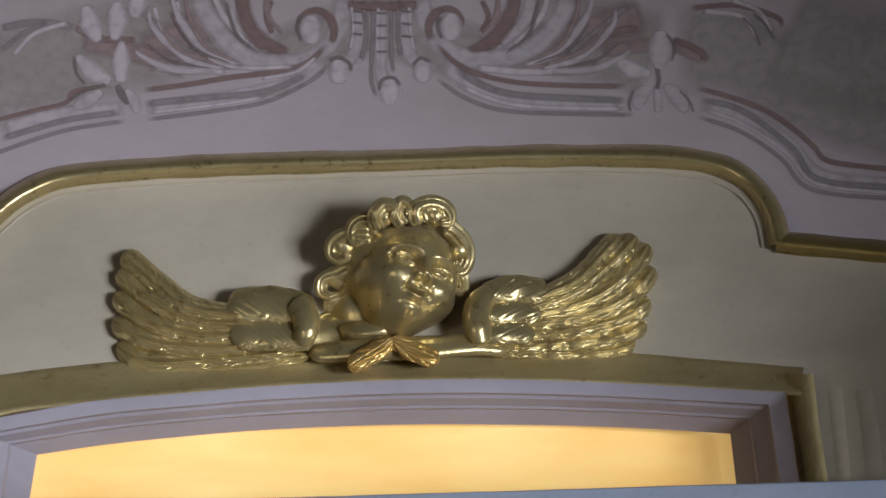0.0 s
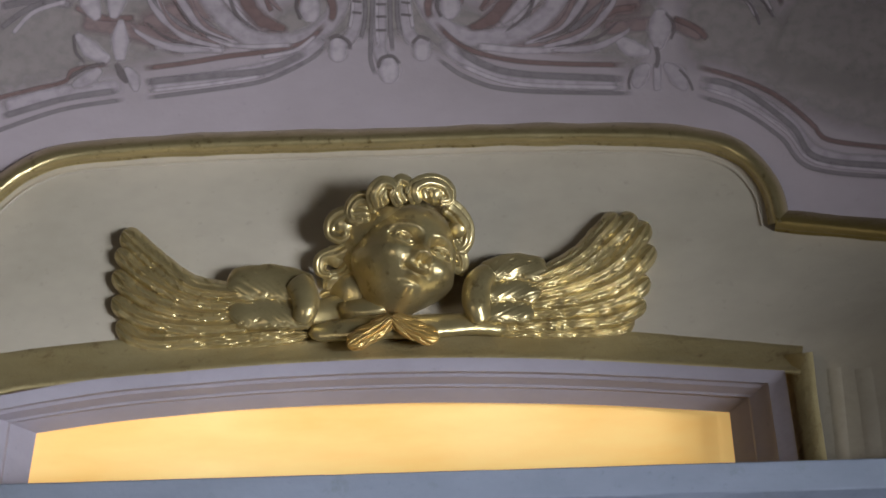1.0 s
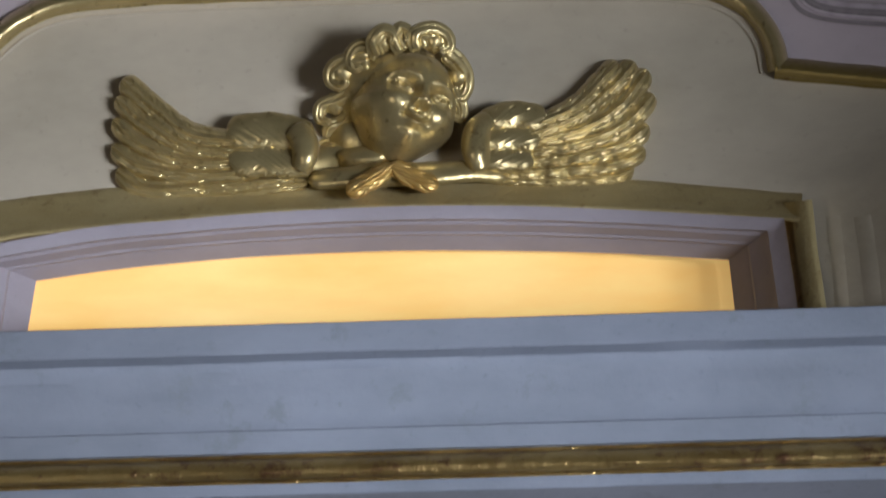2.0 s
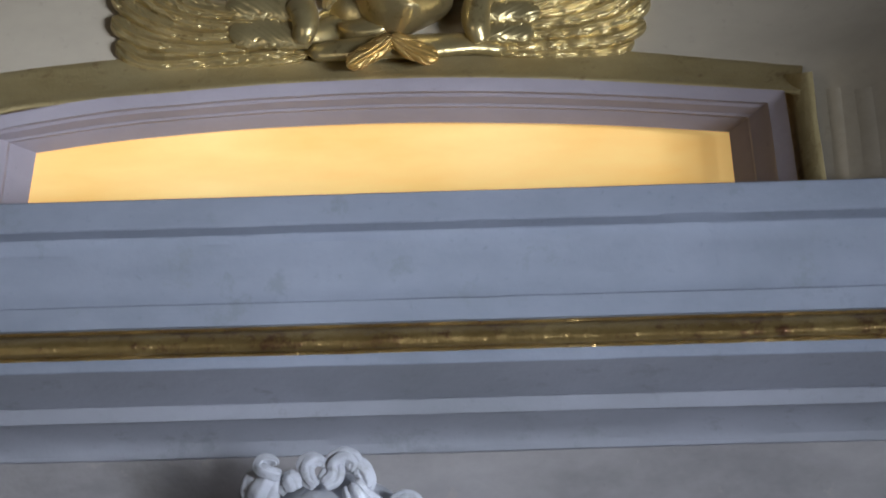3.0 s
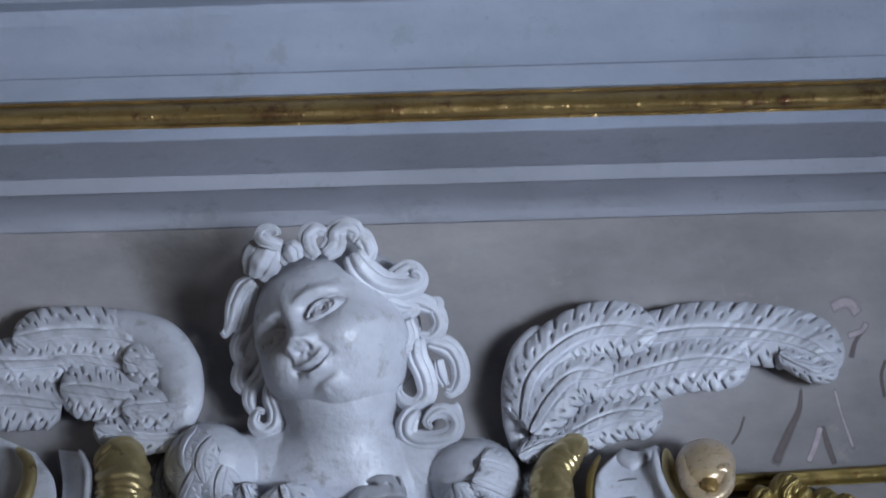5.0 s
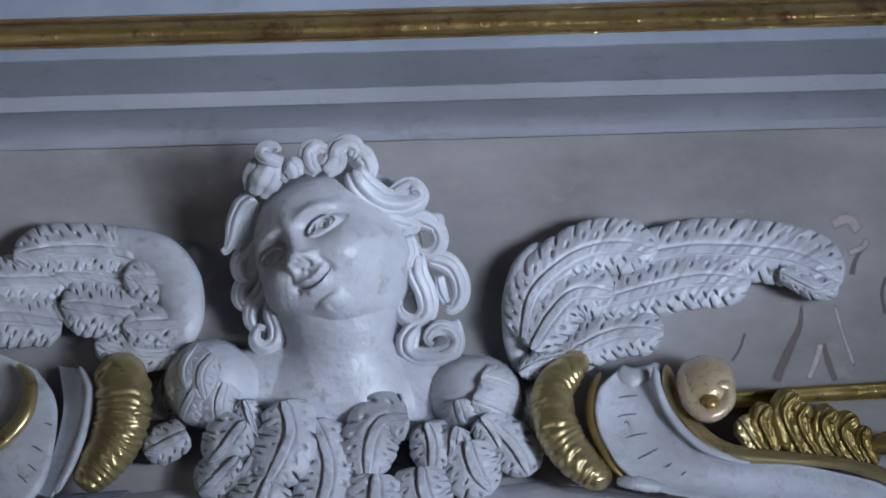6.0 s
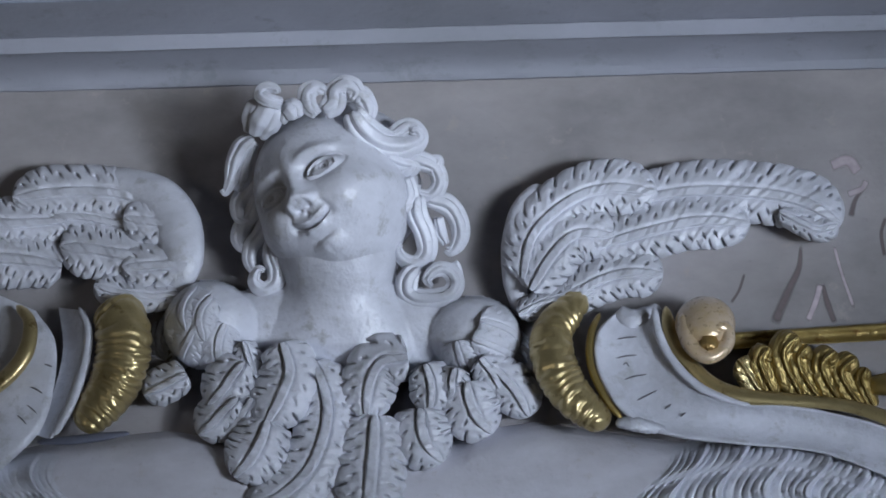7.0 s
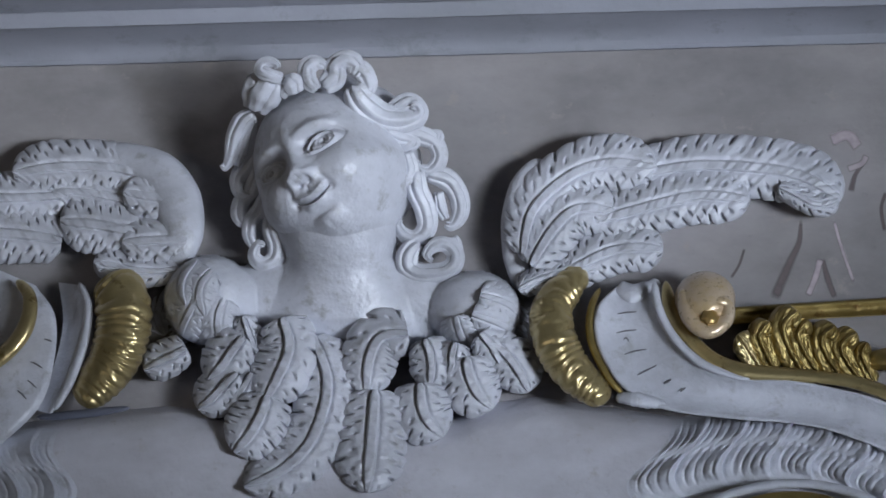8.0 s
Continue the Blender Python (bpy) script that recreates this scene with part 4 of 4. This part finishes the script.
part("rim", bm, stucco_white, sc)
bm = bmesh.new()
tube(bm, low([(30, 496, 96), (52, 524, 120), (50, 566, 124), (30, 604, 122), (-10, 640, 116), (-60, 660, 110)]), [8, 13, 15, 15, 15, 12], sheet, n=60, around=16)
part("gilded_ring", bm, gold, sc)
ring_cuts(sc, [[(54, 640, 112), (64, 644, 111), (76, 652, 110)], [(48, 672, 110), (58, 680, 109), (68, 690, 107)], [(78, 600, 112), (86, 602, 110), (94, 606, 106)], [(30, 690, 110), (40, 698, 109), (48, 708, 107)]])
bm = bmesh.new()
tube(bm, low([(196, 492, 84), (216, 530, 104), (218, 580, 112), (204, 632, 108), (172, 680, 98), (140, 712, 84)]), [40, 48, 48, 44, 38, 24], sheet, n=150, around=30, ridges=17, ridge=0.15, bend=0.9)
part("gilded_shell", bm, gold, sc, "ribbed gilded shell")
# Shade on the pediment's upper edge, laid on as a dark-coloured strand.
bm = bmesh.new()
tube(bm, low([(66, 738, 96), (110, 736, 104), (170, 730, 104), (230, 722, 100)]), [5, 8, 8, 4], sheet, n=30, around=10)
part("edge_shade", bm, make_mat("edge_shade_dark", (0.10, 0.11, 0.15), (0.14, 0.14, 0.17), 0.7), sc, "dark blue-grey strand giving the shade along the pediment's upper edge")

aca = thing("acanthus_ornament", sheet(*low([(1420, 660, 60)])[0]), "gilded acanthus leaves lying on the scroll rim", "ornament")
for k, (pth, hw, z) in enumerate((([(1352, 656), (1334, 630), (1318, 606), (1306, 592)], 26, 70), ([(1372, 655), (1352, 615), (1346, 590), (1362, 570)], 24, 76), ([(1420, 656), (1396, 612), (1388, 575), (1412, 550)], 30, 80),
                                 ([(1450, 660), (1424, 622), (1414, 590), (1430, 566)], 24, 76), ([(1488, 666), (1464, 630), (1456, 598), (1478, 576)], 26, 76), ([(1524, 672), (1500, 640), (1490, 610), (1516, 588)], 24, 72),
                                 ([(1548, 676), (1534, 650), (1526, 625), (1534, 606)], 16, 66))):
    bm = bmesh.new()
    feather(bm, low(pth), hw, (z - 20, z + 16), 26, barbs=3, cut=0.06, rib=0.1, seed=k * 0.4, back=60, tip=0.2, groove=0.15, flutes=3)
    # leaves past the first take the darker gold, for the light fading rightwards
    part("leaf", bm, gold if k == 0 else gold_dark, aca)
bm = bmesh.new()
tube(bm, low([(1540, 640, 60), (1570, 636, 66), (1620, 640, 60)]), [16, 22, 20], sheet, n=24, around=16)
part("stem", bm, gold_dark, aca)
bm = bmesh.new()
moulding(bm, smooth_path(low([(1290, 560), (1400, 553), (1568, 543), (1800, 530)]), 50), 15, [(-1, 0.0), (-1, 0.03), (-0.6, 0.034), (-0.3, 0.024), (0.6, 0.022), (0.8, 0.03), (1, 0.03), (1, 0.0)], 0.06)
tagged(part("gilded_strip", bm, gold_dark), "flat gilded strip along the wall behind the acanthus", "moulding", kind="structure")
med = thing("medallion", sheet(*low([(1400, 960, 90)])[0]), "gilded oval field with a white rim below the rocaille", "medallion")
bm = bmesh.new()
blob(bm, 1400, 985 + LOW, 104, 172, 116, 16, sheet, n=30)
part("gilded_field", bm, gold_dark, med)
bm = bmesh.new()
tube(bm, low([(1200, 960, 106), (1250, 896, 114), (1320, 866, 116), (1400, 856, 116), (1480, 864, 114), (1560, 896, 112), (1610, 960, 106)]), [8] * 7, sheet, n=60, around=12)
part("rim", bm, stucco_white, med)

# ---- fresco: painted scrollwork above the panel and brush marks on the frieze ----
paint_light = brush_mat("paint_light", (0.50, 0.425, 0.455), (0.44, 0.375, 0.395), 0.85)
paint_pale = brush_mat("paint_pale", (0.55, 0.47, 0.50), (0.48, 0.41, 0.43), 0.9)
paint_grey = brush_mat("paint_grey", (0.29, 0.245, 0.255), (0.24, 0.205, 0.21), 0.8)
paint_dark = brush_mat("paint_dark", (0.20, 0.165, 0.165), (0.16, 0.13, 0.13), 0.8)
paint_brown = brush_mat("paint_brown", (0.25, 0.165, 0.155), (0.20, 0.13, 0.12), 0.9)
paint_rose = brush_mat("paint_rose", (0.33, 0.235, 0.23), (0.28, 0.20, 0.195), 0.8)
paint_olive = brush_mat("paint_olive", (0.38, 0.325, 0.305), (0.32, 0.275, 0.26), 0.75)
layer = [0.0]


def strokes(material, items, low_part=False):
    """Adds painted strokes: each a path (a, b) and a half width; every stroke lies a hair above the last."""
    for pts, half in items:
        bm = bmesh.new()
        uv = bm.loops.layers.uv.new("UVMap")
        layer[0] += 0.00003
        n = 40
        p = smooth_path(low(pts) if low_part else pts, n)
        t = np.gradient(p, axis=0)
        t /= np.maximum(np.linalg.norm(t, axis=1)[:, None], 1e-6)
        hs = np.interp(np.linspace(0, 1, n), np.linspace(0, 1, len(half)), half) if isinstance(half, (list, tuple)) else np.full(n, half, float)
        rows = [[W(p[i][0] - t[i][1] * s * hs[i], p[i][1] + t[i][0] * s * hs[i], 0.0006 + layer[0]) for s in (-1, -0.5, 0, 0.5, 1)] for i in range(n)]
        grid_mesh(bm, rows, uv=uv)
        part("brush_stroke", bm, material, fresco[1 if low_part else 0], fix=False)


fresco = [thing("painted_ornament", W(784, 260, 0.0), "faded lilac fresco scrollwork with leaves and flowers on plaster", "painting", kind="structure"),
          thing("painted_marks", W(1450, 500 + LOW, 0.0), "dark and pale brush marks on the frieze plaster", "painting", kind="structure")]
strokes(paint_olive, [([(-60, 150), (100, 110), (300, 60), (440, 30)], 95), ([(930, 40), (1060, 70), (1160, 100)], 85), ([(1190, 90), (1300, 90), (1420, 160), (1568, 210), (1700, 220)], 85), ([(1380, 60), (1480, 100), (1700, 140)], 110), ([(480, 110), (660, 50), (870, 110)], 60)])
strokes(paint_rose, [([(250, 95), (330, 60), (420, 20)], 40), ([(930, 80), (1030, 60), (1140, 30)], 40), ([(140, 75), (220, 90), (330, 120)], 22), ([(1060, 90), (1180, 80), (1250, 105)], 16), ([(600, 4), (675, 2), (750, 4)], 22), ([(300, 118), (400, 112), (500, 100)], 14), ([(850, 100), (960, 122), (1060, 118)], 14)])
strokes(paint_light, [
    ([(340, -20), (380, 50), (440, 105), (520, 112), (578, 82), (604, 30), (600, -20)], 22), ([(1010, -20), (985, 40), (930, 92), (850, 105), (790, 90), (752, 40), (744, -20)], 22),
    ([(628, 0), (632, 60), (622, 100), (600, 118)], 15), ([(672, 0), (672, 80), (672, 130), (684, 155)], 16), ([(716, 0), (716, 60), (724, 100), (744, 118)], 15),
    ([(0, 230), (100, 204), (220, 190)], 16), ([(255, 192), (400, 172), (520, 145), (580, 100)], 15), ([(775, 105), (830, 150), (930, 180), (1105, 188)], 15), ([(1235, 182), (1310, 205), (1390, 250), (1455, 312), (1600, 328)], 15),
    ([(400, -10), (420, 40), (470, 85)], 14), ([(940, -10), (925, 40), (880, 80)], 14),
])
strokes(paint_grey, [
    ([(0, 246), (110, 214), (210, 198)], 7), ([(253, 184), (380, 172), (470, 162), (546, 130)], 8), ([(802, 122), (860, 155), (930, 170), (1107, 178)], 8), ([(1235, 176), (1310, 196), (1400, 262), (1448, 318), (1600, 334)], 7),
    ([(-40, 284), (0, 268), (110, 232), (222, 214)], 5), ([(256, 212), (380, 196), (470, 180), (545, 145), (580, 115)], 5), ([(768, 138), (826, 176), (911, 198), (1122, 204)], 5), ([(1230, 206), (1310, 234), (1380, 281), (1437, 336), (1600, 354)], 5),
    ([(640, 0), (646, 60), (638, 108)], 5), ([(660, 0), (657, 80), (655, 140), (664, 172)], 5), ([(690, 0), (690, 80), (694, 130)], 5), ([(704, 0), (702, 60), (708, 100)], 5),
    ([(345, 100), (290, 60), (240, 10)], 7), ([(385, 95), (330, 50), (300, -10)], 7), ([(1000, 100), (1060, 50), (1110, 10)], 7), ([(0, 50), (60, 40), (130, 48)], 8), ([(0, 90), (40, 60), (80, 40)], 6),
])
strokes(paint_brown, [
    ([(-40, 224), (0, 211), (60, 196), (115, 182), (130, 162), (195, 152)], 5), ([(252, 160), (330, 150), (402, 138), (480, 128), (540, 112), (578, 78)], 6), ([(768, 76), (800, 108), (840, 130), (911, 146), (1010, 152), (1107, 153)], 6),
    ([(1230, 156), (1302, 176), (1360, 200), (1404, 230), (1440, 262), (1470, 287), (1600, 303)], 6),
    ([(428, -20), (432, 30), (462, 74), (512, 92)], [14, 18, 18, 6]), ([(912, -20), (900, 30), (866, 74), (824, 90)], [14, 18, 18, 6]),
    (spiral(549, 50, 20, 44, 170, 400), [3, 7, 10, 8]), (spiral(795, 46, 20, 42, 10, -220), [3, 7, 10, 8]),
    ([(300, 20), (330, 70), (370, 108)], 6), ([(1030, 100), (1080, 60), (1130, 50)], 8), ([(480, 0), (470, 30), (480, 60)], 6), ([(850, 0), (862, 30), (850, 58)], 6), ([(130, 50), (180, 70), (240, 70)], 7), ([(1190, 70), (1230, 88), (1252, 108)], 7),
    ([(1220, 15), (1300, 10), (1370, 30), (1384, 50)], 6), ([(610, 10), (672, 12), (740, 10)], 9),
])
strokes(paint_pale, [
    ([(548, 26), (548, 80)], [5, 15, 20, 23, 24, 23, 20, 15, 5]), ([(796, 22), (796, 74)], [5, 15, 20, 23, 24, 23, 20, 15, 5]), ([(597, 104), (598, 150)], [5, 15, 20, 20, 21, 20, 20, 15, 5]), ([(688, 138), (688, 188)], [5, 15, 20, 23, 24, 23, 20, 15, 5]), ([(746, 102), (745, 148)], [5, 15, 20, 20, 21, 20, 20, 15, 5]),
    ([(196, 146), (165, 130), (132, 96)], [8, 22, 6]), ([(212, 148), (212, 110), (214, 70)], [10, 22, 5]), ([(200, 74), (205, 40), (206, 0)], [6, 18, 23, 18, 6]), ([(174, 76), (160, 45), (148, 8)], [6, 18, 24, 18, 6]), ([(236, 34), (240, 10), (250, -14)], [6, 16, 20, 16, 6]),
    ([(1164, 128), (1166, 90), (1168, 52)], [6, 20, 27, 24, 8]), ([(1152, 132), (1120, 125), (1086, 104)], [4, 15, 20, 16, 5]),
    ([(372, -20), (395, 30), (440, 84)], 7), ([(970, -20), (955, 30), (905, 84)], 7), ([(460, 140), (520, 128), (560, 100)], 4), ([(260, 200), (380, 186), (470, 172)], 4), ([(805, 150), (911, 186), (1107, 194)], 5),
    ([(1235, 192), (1310, 218), (1390, 272), (1444, 326), (1600, 344)], 4), ([(360, 100), (420, 120), (520, 118)], 5), ([(840, 120), (930, 128), (1010, 122)], 8), ([(270, 118), (330, 124), (400, 126)], 9),
    ([(1240, 20), (1310, 30), (1340, 70)], 6), ([(1290, 0), (1340, 20), (1365, 60)], 5), ([(310, 90), (285, 50), (270, 10)], 5), ([(350, 90), (320, 40), (310, 0)], 5), ([(20, 100), (60, 60), (120, 40)], 5),
    ([(620, 10), (624, 50), (618, 90)], 4), ([(668, 10), (666, 70), (668, 120)], 4), ([(722, 10), (724, 50), (730, 90)], 4),
])
strokes(paint_light, [([(1150, 152), (1132, 170), (1124, 196)], [4, 16, 22, 17, 5]), ([(1172, 150), (1196, 170), (1214, 200)], [4, 16, 22, 17, 5]), ([(1162, 150), (1162, 180), (1164, 200)], 9), ([(180, 160), (155, 178), (125, 192)], [4, 14, 18, 13, 4]), ([(220, 156), (236, 180), (240, 202)], [4, 12, 16, 12, 4])])
strokes(paint_dark, [([(1160, 120), (1164, 140), (1160, 160)], 5), ([(205, 150), (215, 170), (225, 186)], [5, 9, 5]), ([(186, 150), (150, 160), (120, 178)], 4), ([(580, 108), (597, 102), (616, 112), (620, 128)], 4), ([(668, 160), (674, 142), (694, 138), (708, 152)], 4), ([(728, 116), (742, 104), (760, 110)], 4),
                     ([(130, 100), (134, 130), (150, 150)], 3), ([(1120, 160), (1112, 180), (1114, 198)], 3), ([(1200, 160), (1218, 180), (1226, 200)], 3), ([(1176, 60), (1192, 84), (1186, 110)], 3),
                     ([(530, 26), (524, 48), (532, 74)], 4), ([(778, 30), (772, 48), (780, 70)], 4), ([(622, 20), (640, 22)], 3), ([(622, 40), (640, 42)], 3), ([(622, 60), (640, 62)], 3), ([(664, 24), (684, 24)], 3), ([(664, 46), (684, 46)], 3), ([(664, 68), (684, 68)], 3), ([(664, 92), (684, 92)], 3), ([(708, 20), (726, 22)], 3), ([(708, 42), (726, 44)], 3), ([(708, 64), (728, 66)], 3),
                     ([(1310, 30), (1330, 50), (1344, 84)], 3), ([(1330, 24), (1352, 44), (1368, 70)], 3)])
for sgn, mid in ((-1, 0), (1, 1350)):
    q = lambda pts: [(mid - sgn * a if sgn > 0 else a, b) for a, b in pts]
    strokes(paint_light, [(q([(430, 118), (370, 96), (320, 40), (300, -10)]), [3, 9, 10, 4]), (q([(400, 124), (330, 104), (270, 50), (262, 10)]), [3, 9, 9, 3]), (q([(380, 128), (300, 122), (250, 100), (232, 84)]), [3, 8, 8, 3])])
    strokes(paint_rose, [(q([(420, 110), (360, 80), (330, 20), (330, -20)]), [2, 6, 6, 3]), (q([(390, 118), (310, 84), (276, 30)]), [2, 6, 5, 2]), (q([(500, 60), (474, 30), (470, -10)]), [3, 8, 6])])
    strokes(paint_dark, [(q([(410, 114), (346, 88), (308, 40)]), [1, 4, 2]), (q([(372, 122), (300, 108), (256, 76)]), [1, 4, 2]), (q([(458, 96), (416, 60), (398, 0)]), [2, 5, 3])])
layer[0] = 0
strokes(paint_dark, [([(1418, 388), (1414, 430), (1396, 470), (1370, 530)], [3, 7, 10, 11]), ([(1456, 458), (1464, 490), (1478, 528)], [4, 7, 6]), ([(1318, 440), (1308, 470), (1294, 492)], 3), ([(1532, 286), (1514, 310), (1506, 340)], [3, 5, 7]), ([(1568, 340), (1560, 370), (1566, 410)], 4)], True)
strokes(paint_pale, [([(1452, 458), (1444, 490), (1430, 524)], 7), ([(1476, 390), (1490, 440), (1512, 502)], 4), ([(1470, 250), (1500, 240), (1520, 262)], 12), ([(1500, 300), (1525, 290), (1534, 275)], 7)], True)
